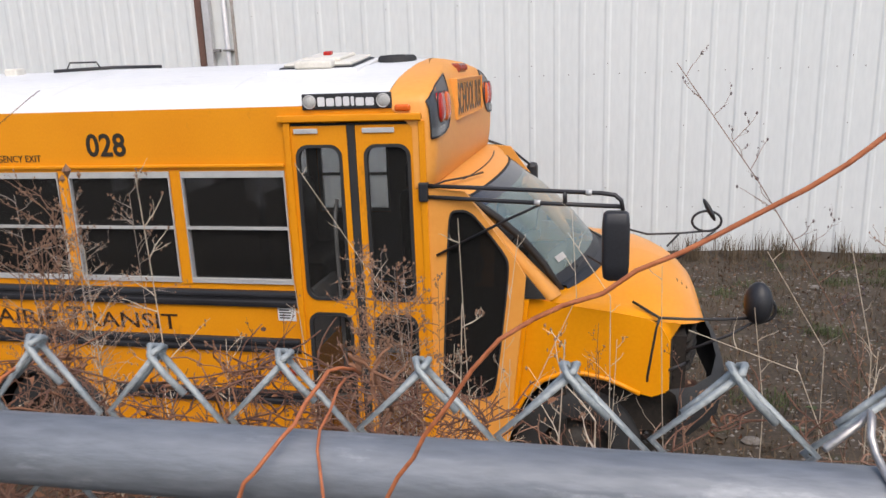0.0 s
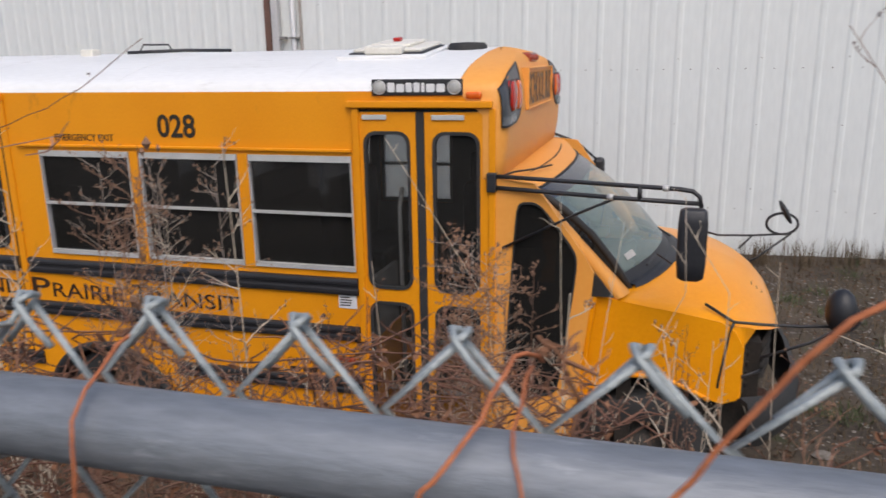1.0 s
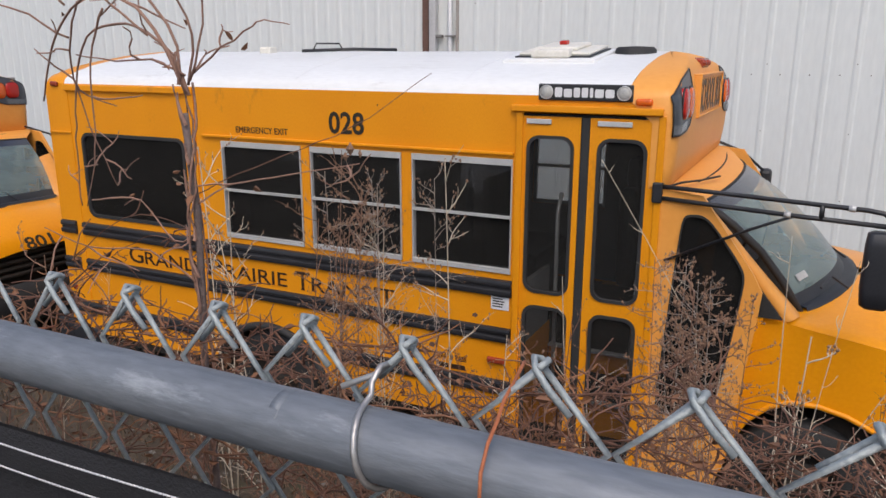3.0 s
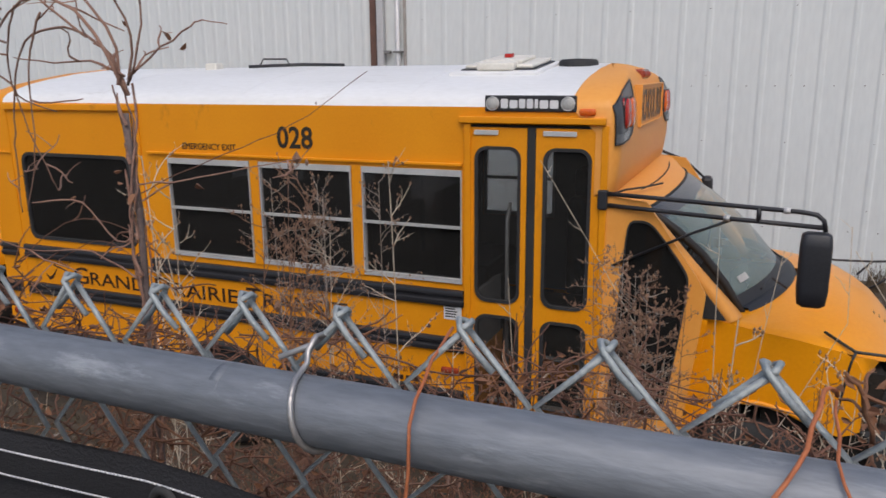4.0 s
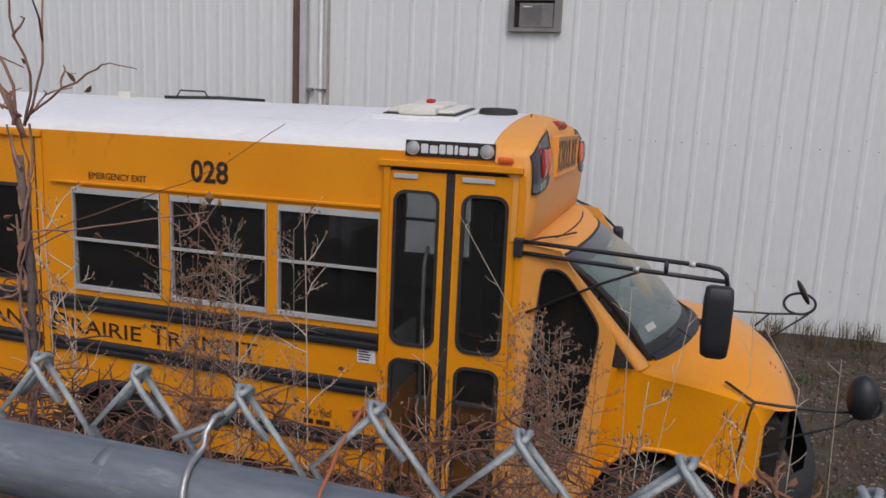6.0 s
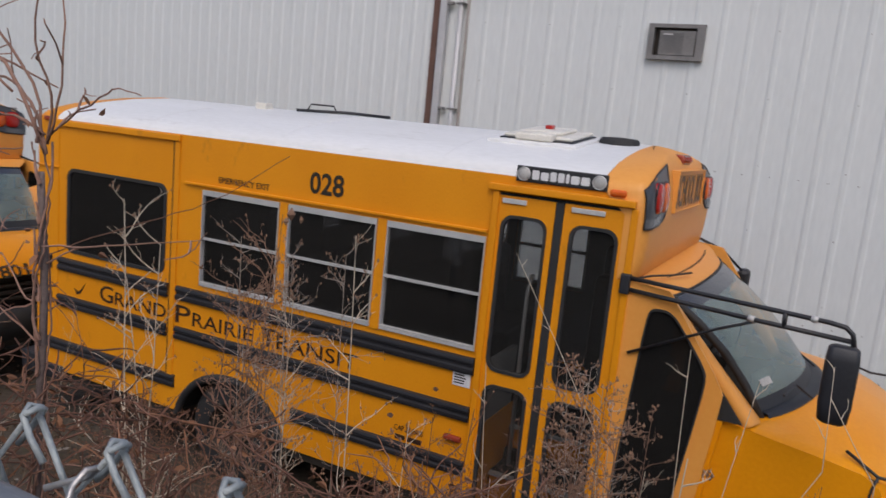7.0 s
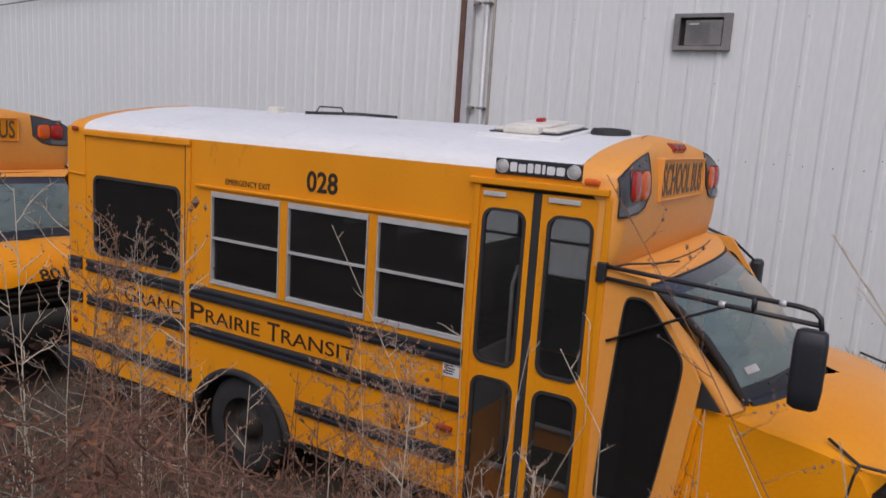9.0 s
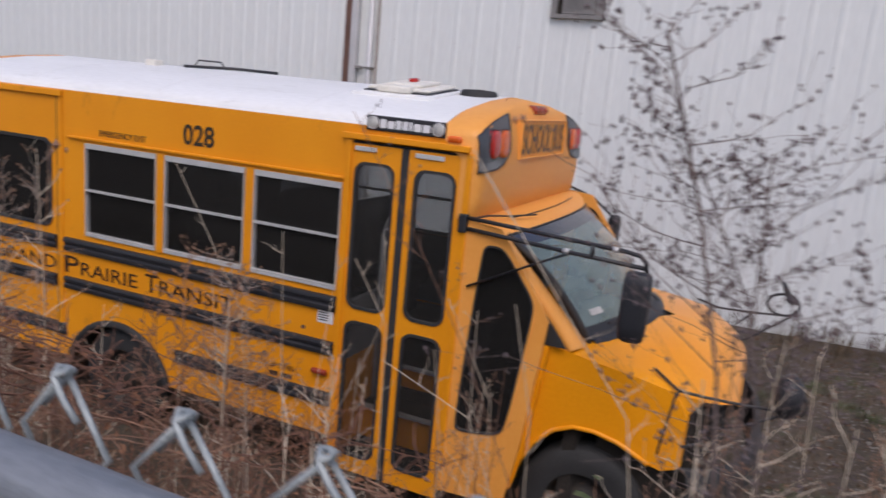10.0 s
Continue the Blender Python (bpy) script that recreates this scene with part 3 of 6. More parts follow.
def mirror_arm(bus, near):
    """A long double-tube arm with a tall mirror head; near or far side."""
    f = (lambda p: p) if near else (lambda p: (p[0], W - p[1], p[2]))
    m = thing("mirror_arm")
    m.parent = bus
    tagged(m, "black double-tube arm with a tall black mirror")
    up = [(4.74, 0.0, 1.965), (5.0, -0.035, 1.96), (5.4, -0.11, 1.955), (5.68, -0.165, 1.952), (5.745, -0.178, 1.945), (5.775, -0.184, 1.92), (5.785, -0.186, 1.87)]
    low = [(4.74, 0.0, 1.905), (5.0, -0.035, 1.897), (5.4, -0.11, 1.89), (5.78, -0.182, 1.888)]
    part("upper_tube", Build().tube([f(p) for p in up], 0.0115, sides=8), BLACK, m, "", True)
    part("lower_tube", Build().tube([f(p) for p in low], 0.0115, sides=8), BLACK, m, "", True)
    part("cross_tube", Build().tube([f((5.50, -0.13, 1.955)), f((5.50, -0.13, 1.89))], 0.012, sides=8), BLACK, m, "", True)
    part("brace", Build().tube([f((5.38, -0.105, 1.885)), f((5.20, -0.03, 1.79)), f((4.80, -0.012, 1.58))], 0.008, sides=6), BLACK, m, "", True)
    part("bracket", Build().box(4.715, 4.765, *(sorted((f((0, -0.03, 0))[1], f((0, 0.03, 0))[1]))), 1.88, 1.985, 0.008), PLASTIC, m)
    for x, z in ((5.36, 1.892), (5.62, 1.953)):
        part("clamp", Build().tube([f((x - 0.014, -0.10 - (x - 5.36) * 0.21, z)), f((x + 0.014, -0.106 - (x - 5.36) * 0.21, z))], 0.0155, sides=8), ALU, m, "bright clamp", True)
    hb = Build()
    c = Vector(f((5.755, -0.19, 1.70)))
    rows = []
    for z, a in ((-0.185, 0.6), (-0.17, 0.9), (-0.10, 1.0), (0.10, 1.0), (0.155, 0.92), (0.165, 0.7)):
        rows.append([(c.x + px * a, c.y + py * a, c.z + z) for px, py in round_rect(-0.07, 0.065, -0.045, 0.045, 0.026, 4)])
    hb.grid(rows, True)
    hb.f += [tuple(range(len(rows[0]) - 1, -1, -1)), tuple(range(len(hb.v) - len(rows[0]), len(hb.v)))]
    part("mirror_head", hb, PLASTIC, m, "tall black plastic mirror head", True)


def crossover_mirror(bus, near):
    f = (lambda p: p) if near else (lambda p: (p[0], W - p[1], p[2] + (0.03 if p[0] > 6.3 else 0)))
    m = thing("crossover_mirror")
    m.parent = bus
    tagged(m, "round black crossover mirror on thin black rods")
    rods = [[(5.86, 0.17, 1.285), (6.0, 0.092, 1.222), (6.14, 0.105, 1.215), (6.34, 0.15, 1.205), (6.5, 0.2, 1.2)],
            [(6.0, 0.088, 1.22), (5.985, 0.085, 1.17), (5.945, 0.083, 0.88), (5.945, 0.085, 0.85)],
            [(6.02, 0.095, 0.9), (6.15, 0.12, 0.955)],
            [(6.15, 0.14, 1.02), (6.38, 0.17, 1.11), (6.52, 0.2, 1.19), (6.55, 0.2, 1.25)]]
    if not near:
        rods = [[(5.90, W - 2.02, 1.285), (6.05, W - 2.0, 1.25), (6.29, W - 2.0, 1.26), (6.54, W - 2.0, 1.285)], [(6.554, W - 2.0, 1.289), (6.327, W - 2.0, 1.088), (6.2, W - 2.02, 1.0)], [(6.289, W - 2.0, 1.26), (6.199, W - 2.0, 1.154)]]
        f = lambda p: (p[0], W - p[1], p[2])
    for r in rods:
        part("rod", Build().tube([f(p) for p in r], 0.008, sides=6), BLACK, m, "", True)
    if not near:
        hoop = [(6.485 + 0.108 * math.cos(radians(a)), 2.0, 1.357 + 0.079 * math.sin(radians(a))) for a in range(-60, 301, 20)]
        part("hoop", Build().tube(hoop, 0.010, sides=6), BLACK, m, "", True)
        b = Build().ball((6.50, 2.0, 1.445), 0.024, 0.085, 0.088, 16)
        b.v = [(x - (z - 1.445) * 0.5, y, z) for x, y, z in b.v]
        part("mirror_head", b, PLASTIC, m, "oval black mirror back", True)
        return
    ang = [radians(-80 + 20 * i) for i in range(9)]
    part("hoop", Build().tube([f((6.54 + 0.07 * math.cos(a), 0.2, 1.25 + 0.07 * math.sin(a))) for a in ang], 0.009, sides=6), BLACK, m, "", True)
    part("mirror_head", Build().ball(f((6.52, 0.20, 1.285)), 0.075, 0.085, 0.12, 18), PLASTIC, m, "oval black mirror back", True)


NOSE = ("hood", "fender", "arch_lip", "nose_corner", "headlamp_shade", "hood_vent", "grille", "wheel_housing")


def build_bus(at, number, label, lettered):
    bus = thing("school_bus", at, label, "school bus", "parked school buses")
    P = lambda name, b, mat, lab="", smooth=False: part(name, b, mat, bus, lab, smooth)
    # side walls with their openings
    arch = [(2.11 + 0.49 * math.cos(radians(a)), 0.34 + 0.44 * math.sin(radians(a))) for a in range(8, 173, 8)]
    wins = [(1.785, 2.457, 1.39, 2.053), (2.535, 3.213, 1.39, 2.053), (3.29, 3.945, 1.39, 2.053)]
    for y0, y1, near in ((0.0, 0.035, True), (W - 0.035, W, False)):
        holes = [(a, c, d, e) for a, c, d, e in wins] + [(0.375, 1.435, 1.405, 2.045)]
        if near:
            holes.append((3.985, 4.735, 0.83, 2.31))
        b = Build().plate(0.02, 4.735, 0.83, 2.405, holes, y0, y1)
        low = [(0.02, 0.43), (0.02, 0.83), (3.985, 0.83), (3.985, 0.43), (2.60, 0.43)] + arch + [(1.62, 0.43)]
        b.prism(low, y0, y1)
        if not near:
            b.box(3.985, 4.735, y0, y1, 0.43, 0.83)
        b.ring(square_like(0.375, 1.435, 1.405, 2.045), round_rect(0.375, 1.435, 1.405, 2.045, 0.075), y0, y1)
        P("side_wall", b, YELLOW, "school bus yellow side panelling")
    rw = thing("window")
    rw.parent = bus
    rounded_pane(rw, 0.375, 1.435, 1.405, 2.045, 0.075, 0.0, GLASS, 0.02)
    rw = thing("window")
    rw.parent = bus
    rounded_pane(rw, 0.375, 1.435, 1.405, 2.045, 0.075, W - 0.03, CLEAR, 0.02)
    for a, c, d, e in wins:
        side_window(bus, a, c, d, e)
        win = thing("window")
        win.parent = bus
        b = Build().plate(a, c, d, e, [(a + 0.03, c - 0.03, d + 0.03, 1.70), (a + 0.03, c - 0.03, 1.725, e - 0.03)], W - 0.03, W + 0.01)
        part("window_frame", b, ALU, win)
        part("pane", Build().box(a + 0.02, c - 0.02, W - 0.02, W - 0.015, d + 0.02, e - 0.02), CLEAR, win).visible_shadow = False
    # posts between the windows, proud of the wall
    for x0, x1 in ((2.458, 2.522), (3.218, 3.282)):
        P("window_post", Build().box(x0 + 0.004, x1 + 0.004, -0.01, -0.0005, 1.38, 2.06, 0.004), YELLOW)
    P("drip_rail", Build().box(1.62, 3.95, -0.022, -0.0005, 2.075, 2.092, 0.004), YELLOW)
    P("drip_rail", Build().box(0.255, 1.56, -0.024, -0.0005, 2.355, 2.40, 0.006), YELLOW)
    P("drip_rail", Build().box(3.935, 4.745, -0.03, -0.0005, 2.318, 2.355, 0.006), YELLOW)
    P("drip_rail", Build().box(0.03, 0.27, -0.014, -0.0005, 2.035, 2.05, 0.004), YELLOW)
    P("panel_seam", Build().box(0.262, 0.27, -0.006, -0.0005, 0.47, 2.355), YELLOW)
    P("panel_seam", Build().box(1.505, 1.555, -0.012, -0.0005, 0.66, 2.354, 0.004), YELLOW)
    P("panel_seam", Build().box(1.488, 1.498, -0.004, -0.0005, 0.66, 2.354), BROWN_LETTER)
    for x in (1.62, 3.97):
        for k in range(9):
            P("rivet", Build().ball((x, -0.001, 1.02 + 0.14 * k), 0.006, 0.004, 0.006, 6), YELLOW)
    # rub rails, ribbed along their length
    def rail(x0, x1, z0, z1):
        h = (z1 - z0) / 5
        prof = [(0, z0), (-0.018, z0 + 0.006), (-0.022, z0 + h), (-0.022, z0 + 1.7 * h), (-0.010, z0 + 2.1 * h), (-0.010, z0 + 2.9 * h), (-0.022, z0 + 3.3 * h), (-0.022, z0 + 4 * h), (-0.018, z1 - 0.006), (0, z1)]
        b = Build().grid([[(x, y - 0.0005, z) for y, z in prof] for x in (x0, x1)])
        n = len(prof)
        b.f += [tuple(range(n)), tuple(range(2 * n - 1, n - 1, -1))]
        P("rub_rail", b, BLACK, "black ribbed steel rub rail")
    for x0, x1 in ((0.03, 0.20), (0.28, 1.48), (1.57, 3.955)):
        rail(x0, x1, 1.245, 1.35)
        rail(x0, x1, 0.96, 1.055)
    rail(0.03, 1.58, 0.595, 0.69)
    rail(2.66, 3.955, 0.625, 0.72)
    P("arch_lip", Build().tube([(x, -0.01, z) for x, z in [(2.61, 0.40)] + arch + [(1.61, 0.40)]], 0.028, sides=8), RUBBER, "black rubber wheel arch lip", True)
    inner = [(x, z) for x, z in arch]
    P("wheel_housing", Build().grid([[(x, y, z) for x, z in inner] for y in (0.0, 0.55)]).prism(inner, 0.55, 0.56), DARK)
    # roof, front and rear caps
    b = Build()
    b.grid([[(x, y, z) for y, z in ROOF_ALL] for x in (0.24, 1.2, 2.1, 3.0, 3.9, 4.56)])
    P("roof", b, ROOF_WHITE, "dirty white painted roof", True)
    b = Build()
    b.grid([[(x, y, z - 0.05) for y, z in ROOF_ALL[1:-1]] for x in (0.1, 4.5)])
    P("ceiling_lining", b, INTERIOR)
    for x in (1.2, 2.4, 3.6):
        P("roof_seam", Build().tube([(x, y, z + 0.0005) for y, z in ROOF_ALL[2:-2]], 0.002, sides=5), ROOF_WHITE, "", True)
    b = Build()
    rows = []
    for x, drop, inn in ((0.245, 0.0, 0.0), (0.12, 0.0, 0.0), (0.05, 0.012, 0.01), (0.015, 0.05, 0.03), (0.0, 0.12, 0.06)):
        rows.append([(x, min(max(y, inn), W - inn), max(z - drop * max(0, (z - 2.3)) / 0.34, 2.30)) for y, z in ROOF_ALL])
    b.grid(rows)
    b.add([(0.0, 0.06, 2.3)] + [rows[-1][i] for i in range(len(ROOF_ALL))] + [(0.0, W - 0.06, 2.3)], [tuple(range(len(ROOF_ALL) + 2))])
    P("rear_cap", b, YELLOW, "yellow rear roof cap", True)
    P("rear_wall", Build().box(0.0, 0.03, 0.03, W - 0.03, 0.45, 2.42, 0.01), YELLOW)
    P("rear_corner", Build().turned((0.04, 0.04, 0.45), "z", [(0, 0.04), (1.97, 0.04)], 16), YELLOW, "", True)
    P("marker_lamp", Build().box(0.10, 0.18, -0.02, 0.0, 2.385, 2.42, 0.01), DULL_RED, "dull red corner marker lamp")
    P("marker_lamp", Build().ball((0.09, -0.002, 0.80), 0.03, 0.014, 0.03, 10), DULL_RED, "small round red reflector", True)
    P("rear_bumper", Build().box(-0.16, 0.03, -0.02, W + 0.02, 0.36, 0.52, 0.02), PLASTIC, "black rear bumper")
    P("rear_bumper_end", Build().box(-0.16, 0.36, -0.015, 0.05, 0.34, 0.47, 0.02), PLASTIC)
    b = Build()
    rows = []
    for z, xf, inn in CAP:
        ys = [inn, inn + 0.002, inn + 0.012, inn + 0.035, inn + 0.07, inn + 0.115, inn + 0.17, inn + 0.3] if inn < 0.8 else [inn + (W / 2 - inn) * k / 7 for k in range(8)]
        half = [(4.56 if z > 2.38 else 4.69, inn, z), (min(4.705, (4.56 + cap_x(max(inn, 0), z)) / 2 + 0.02) if z > 2.42 else 4.705, inn, z)] + [(cap_x(min(y, W / 2), z), min(y, W / 2), z) for y in ys] + [(cap_x(W / 2, z), W / 2, z)]
        rows.append(half + [(x, W - y, zz) for x, y, zz in reversed(half[:-1])])
    b.grid(rows)
    b.f.append(tuple(range(len(rows[0]))))
    P("front_cap", b, YELLOW_PALE, "smooth yellow moulded front cap", True)
    for k in range(7):
        P("rivet", Build().ball((4.755, -0.001, 2.0 + 0.055 * k), 0.006, 0.004, 0.006, 6), YELLOW_PALE)
    # warning lamps on the cap
    for near in (True, False):
        f = (lambda y: y) if near else (lambda y: W - y)
        lamp = thing("warning_lamps")
        lamp.parent = bus
        tagged(lamp, "red and amber warning lamps on a dark panel")
        b = Build()
        ys = [0.012, 0.03, 0.06, 0.1, 0.16, 0.24, 0.34, 0.44]
        outer = []
        for y in ys:
            t = (y - 0.012) / 0.428
            z1 = [2.415, 2.43, 2.45, 2.468, 2.487, 2.508, 2.528, 2.545][ys.index(y)]
            z0 = 2.218 + 0.02 * t + (0.0 if t < 0.7 else 0.09 * (t - 0.7) / 0.3)
            outer.append([(cap_x(y, z0 + (z1 - z0) * k / 5) + 0.006, f(y - 0.009 * (1 - t) ** 3), z0 + (z1 - z0) * k / 5) for k in range(6)])
        b.grid(outer)
        edge = [r[0] for r in outer] + outer[-1][1:] + [r[-1] for r in reversed(outer[:-1])] + list(reversed(outer[0][1:-1]))
        part("lamp_panel", b, LAMP_PANEL, lamp, "dark grey lamp panel", True)
        part("panel_rim", Build().tube(edge + [edge[0]], 0.005, sides=5), BLACK, lamp, "", True)
        foot = [[(cap_x(y, 2.225 + 0.05 * k / 2) + 0.0095, f(y - 0.011 * (1 - (y - 0.012) / 0.428) ** 3), 2.226 + 0.02 * (y - 0.012) / 0.428 + 0.046 * k / 2) for k in range(3)] for y in ys[:6]]
        part("reflector", Build().grid(foot), REFLECTOR, lamp, "grey reflector strip", True)
        for y, mat, nm in ((0.165, RED, "red_lamp"), (0.315, AMBER, "amber_lamp")):
            x, rows = cap_x(y, 2.37), []
            for d, a in ((-0.03, 1.0), (0.012, 1.0), (0.020, 0.93), (0.026, 0.7), (0.029, 0.3), (0.0295, 0.02)):
                rows.append([(x + d - 0.22 * (pz - 2.372) * 0.1, f(y + (py - y) * a), 2.372 + (pz - 2.372) * a) for py, pz in round_rect(y - 0.075, y + 0.075, 2.292, 2.452, 0.05, 5)])
            part(nm, Build().grid(rows, True), mat, lamp, "", True)
            rim = [(x + 0.008, f(py), pz) for py, pz in round_rect(y - 0.078, y + 0.078, 2.289, 2.455, 0.052, 5)]
            part("lamp_hood", Build().tube(rim + [rim[0]], 0.005, sides=6), BLACK, lamp, "", True)
    x = cap_x(1.1, 2.39)
    b = Build()
    for y0, y1, z0, z1 in ((0.60, 1.60, 2.268, 2.278), (0.60, 1.60, 2.502, 2.512), (0.60, 0.61, 2.278, 2.502), (1.59, 1.60, 2.278, 2.502)):
        b.box(x - 0.05, x + 0.026, y0, y1, z0, z1, 0.003)
    P("sign_frame", b, YELLOW_PALE)
    sign = P("sign_board", Build().box(x - 0.05, x + 0.016, 0.61, 1.59, 2.278, 2.502), YELLOW, "yellow roof sign board")
    writing("letter", "SCHOOL BUS", 0.64, 1.56, 2.295, 2.485, SIGN_LETTER, bus, "faded brown roof sign lettering", x + 0.018, 0.012, 1)
    P("marker_housing", Build().box(cap_x(1.1, 2.56) - 0.05, cap_x(1.1, 2.56) + 0.015, 0.97, 1.23, 2.54, 2.60, 0.012), DULL_RED, "dull amber marker lamp cluster")
    for y in (1.0, 1.1, 1.2):
        P("marker_lamp", Build().ball((cap_x(1.1, 2.56) + 0.012, y, 2.57), 0.018, 0.03, 0.02, 10), DULL_RED, "", True)
    # maker's plate with two round lamps, marker lamp
    mp = thing("maker_plate")
    mp.parent = bus
    tagged(mp, "black plate with pale blocks and two round lamps")
    part("plate", Build().box(4.083, 4.587, -0.012, 0.0, 2.382, 2.468, 0.006), BLACK, mp)
    for cx in (4.128, 4.542):
        part("round_lamp", Build().turned((cx, -0.012, 2.425), "y", [(0, 0.034), (-0.008, 0.032), (-0.012, 0.022), (-0.014, 0.0)], 20), GREYLENS, mp, "", True)
        part("lamp_ring", Build().turned((cx, -0.012, 2.425), "y", [(0.002, 0.038), (-0.010, 0.037), (-0.010, 0.033), (0.002, 0.033)], 20), ALU, mp, "", True)
    xs = 4.175
    for k, wd in enumerate((0.04, 0.044, 0.034, 0.034, 0.018, 0.046, 0.046)):
        b = Build().prism(round_rect(xs, xs + wd, 2.40, 2.45 if k in (0, 2, 3, 4) else 2.443, 0.008, 3), -0.0155, -0.012)
        part("block", b, STICKER, mp)
        xs += wd + 0.009
    P("marker_lamp", Build().box(4.602, 4.688, -0.026, 0.0, 2.366, 2.402, 0.012), AMBER, "amber side marker lamp")
    # entrance door
    P("door_frame", Build().box(3.962, 4.0, -0.018, 0.03, 0.24, 2.316, 0.006).box(4.722, 4.76, -0.012, 0.03, 0.30, 2.316, 0.006), YELLOW)
    # dark strip gives the shade in the gap above the door leaves
    P("header_shadow_gap", Build().box(4.0, 4.722, 0.0, 0.03, 2.297, 2.317), DARK)
    for x0, x1 in ((4.0, 4.322), (4.372, 4.722)):
        leaf = thing("door")
        leaf.parent = bus
        tagged(leaf, "yellow folding door leaf with rounded dark panes")
        a, c = (x0 + 0.026, x1 - 0.036) if x0 < 4.2 else (x0 + 0.046, x1 - 0.05)
        b = Build().plate(x0, x1, 0.235, 2.296, [(a, c, 1.305, 2.19), (a, c, 0.345, 1.222)], -0.002, 0.022)
        fill = b
        rounded_pane(leaf, a, c, 1.305, 2.19, 0.07, 0.0, DOORGLASS, 0.014, fill)
        rounded_pane(leaf, a, c, 0.345, 1.222, 0.07, 0.0, DOORGLASS, 0.014, fill)
        part("leaf", b, YELLOW, leaf)
        part("hinge_plate", Build().box(x0 + 0.04 if x0 > 4.2 else x0 + 0.02, x0 + 0.22 if x0 > 4.2 else x0 + 0.16, -0.012, -0.002, 2.255, 2.282, 0.003), ALU, leaf, "bright hinge plate")
    P("door_seal", Build().box(4.324, 4.37, -0.008, 0.03, 0.225, 2.297, 0.006), RUBBER, "black rubber door seal")
    P("grab_rail", Build().tube([(4.17, 0.16, 0.7), (4.17, 0.14, 1.75), (4.17, 0.2, 1.85)], 0.012, sides=8), ALU, "bright grab rail", True)
    P("grab_rail", Build().tube([(4.62, 0.16, 0.7), (4.64, 0.14, 1.55), (4.66, 0.2, 1.65)], 0.012, sides=8), ALU, "bright grab rail", True)
    P("step", Build().box(3.99, 4.73, 0.03, 0.32, 0.28, 0.32).box(3.99, 4.73, 0.32, 0.6, 0.32, 0.55).box(3.99, 4.73, 0.6, 0.85, 0.55, 0.76), DARK, "dark entrance steps")
    P("step_riser", Build().box(4.0, 4.72, 0.312, 0.319, 0.33, 0.54, 0.002), YELLOW, "yellow step riser")
    P("step_side", Build().box(3.955, 3.985, 0.04, 0.6, 0.3, 1.3).box(4.735, 4.755, 0.04, 0.6, 0.3, 1.2), INTERIOR)
    P("step_panel", Build().box(3.986, 3.992, 0.04, 0.62, 0.32, 0.92, 0.002).box(4.727, 4.733, 0.04, 0.62, 0.32, 0.92, 0.002), YELLOW, "yellow stairwell side panel")
    P("step_riser", Build().box(4.0, 4.72, 0.592, 0.599, 0.56, 0.75, 0.002), YELLOW, "yellow step riser")
    P("step_edge", Build().box(4.0, 4.72, 0.28, 0.33, 0.545, 0.56, 0.004), ALU, "bright worn step edge")
    P("step_edge", Build().box(4.0, 4.72, 0.57, 0.62, 0.755, 0.77, 0.004), ALU, "bright worn step edge")
    # inside: floor, seats, driver's seat, dash
    P("floor", Build().box(0.03, 3.95, 0.04, W - 0.04, 0.72, 0.76).box(3.95, 5.3, 0.62, W - 0.1, 0.72, 0.76), DARK)
    for k in range(5):
        for y in (0.12, 1.25):
            x = 0.55 + k * 0.66
            b = Build().box(x, x + 0.11, y, y + 0.82, 0.95, 1.72, 0.045).box(x + 0.05, x + 0.46, y, y + 0.82, 0.98, 1.16, 0.04).box(x + 0.1, x + 0.4, y + 0.1, y + 0.7, 0.76, 0.98)
            P("passenger_seat", b, SEAT, "dark vinyl passenger bench seat")
    P("driver_seat", Build().box(4.25, 4.38, 1.25, 1.75, 1.0, 1.72, 0.05).box(4.3, 4.8, 1.25, 1.75, 1.0, 1.15, 0.05).box(4.27, 4.36, 1.38, 1.62, 1.7, 1.92, 0.04).box(4.4, 4.7, 1.35, 1.65, 0.76, 1.02), SEAT, "dark driver's seat with headrest")
    P("dashboard", Build().box(5.15, 5.78, 0.30, W - 0.30, 0.8, 1.23, 0.06), DARK)
    ang = [6.2832 * i / 20 for i in range(21)]
    P("steering_wheel", Build().tube([(5.02 + 0.10 * math.sin(a), 1.5 + 0.19 * math.cos(a), 1.24 + 0.16 * math.sin(a)) for a in ang], 0.013, sides=6), RUBBER, "", True)
    lining = Build().plate(0.1, 4.7, 0.78, 2.38, wins + [(0.375, 1.435, 1.405, 2.045)], W - 0.06, W - 0.045)
    P("side_lining", lining, INTERIOR)
    P("rear_lining", Build().box(0.035, 0.05, 0.05, W - 0.05, 0.78, 2.4), INTERIOR)
    P("front_bulkhead", Build().box(4.70, 4.72, 0.3, W - 0.05, 1.98, 2.5), INTERIOR)
    P("cab_firewall", Build().box(5.42, 5.5, 0.14, W - 0.14, 0.4, 1.2), DARK)
    # cab: side panel with the tall dark window
    for near in (True, False):
        f = (lambda y: y) if near else (lambda y: W - y)
        outline = [(4.735, 0.30), (5.14, 0.32), (5.165, 0.45), (5.205, 0.70), (5.27, 1.28), (5.285, 1.46), (5.23, 1.56), (4.965, 1.93), (4.735, 1.955)]
        hole = [(4.832, 0.705), (5.085, 0.745), (5.12, 0.84), (5.20, 1.49), (5.19, 1.575), (5.02, 1.80), (4.965, 1.835), (4.885, 1.83), (4.866, 1.76), (4.80, 0.74)]
        hole = chaikin(chaikin(hole))
        y0, y1 = sorted((f(0.0), f(0.03)))
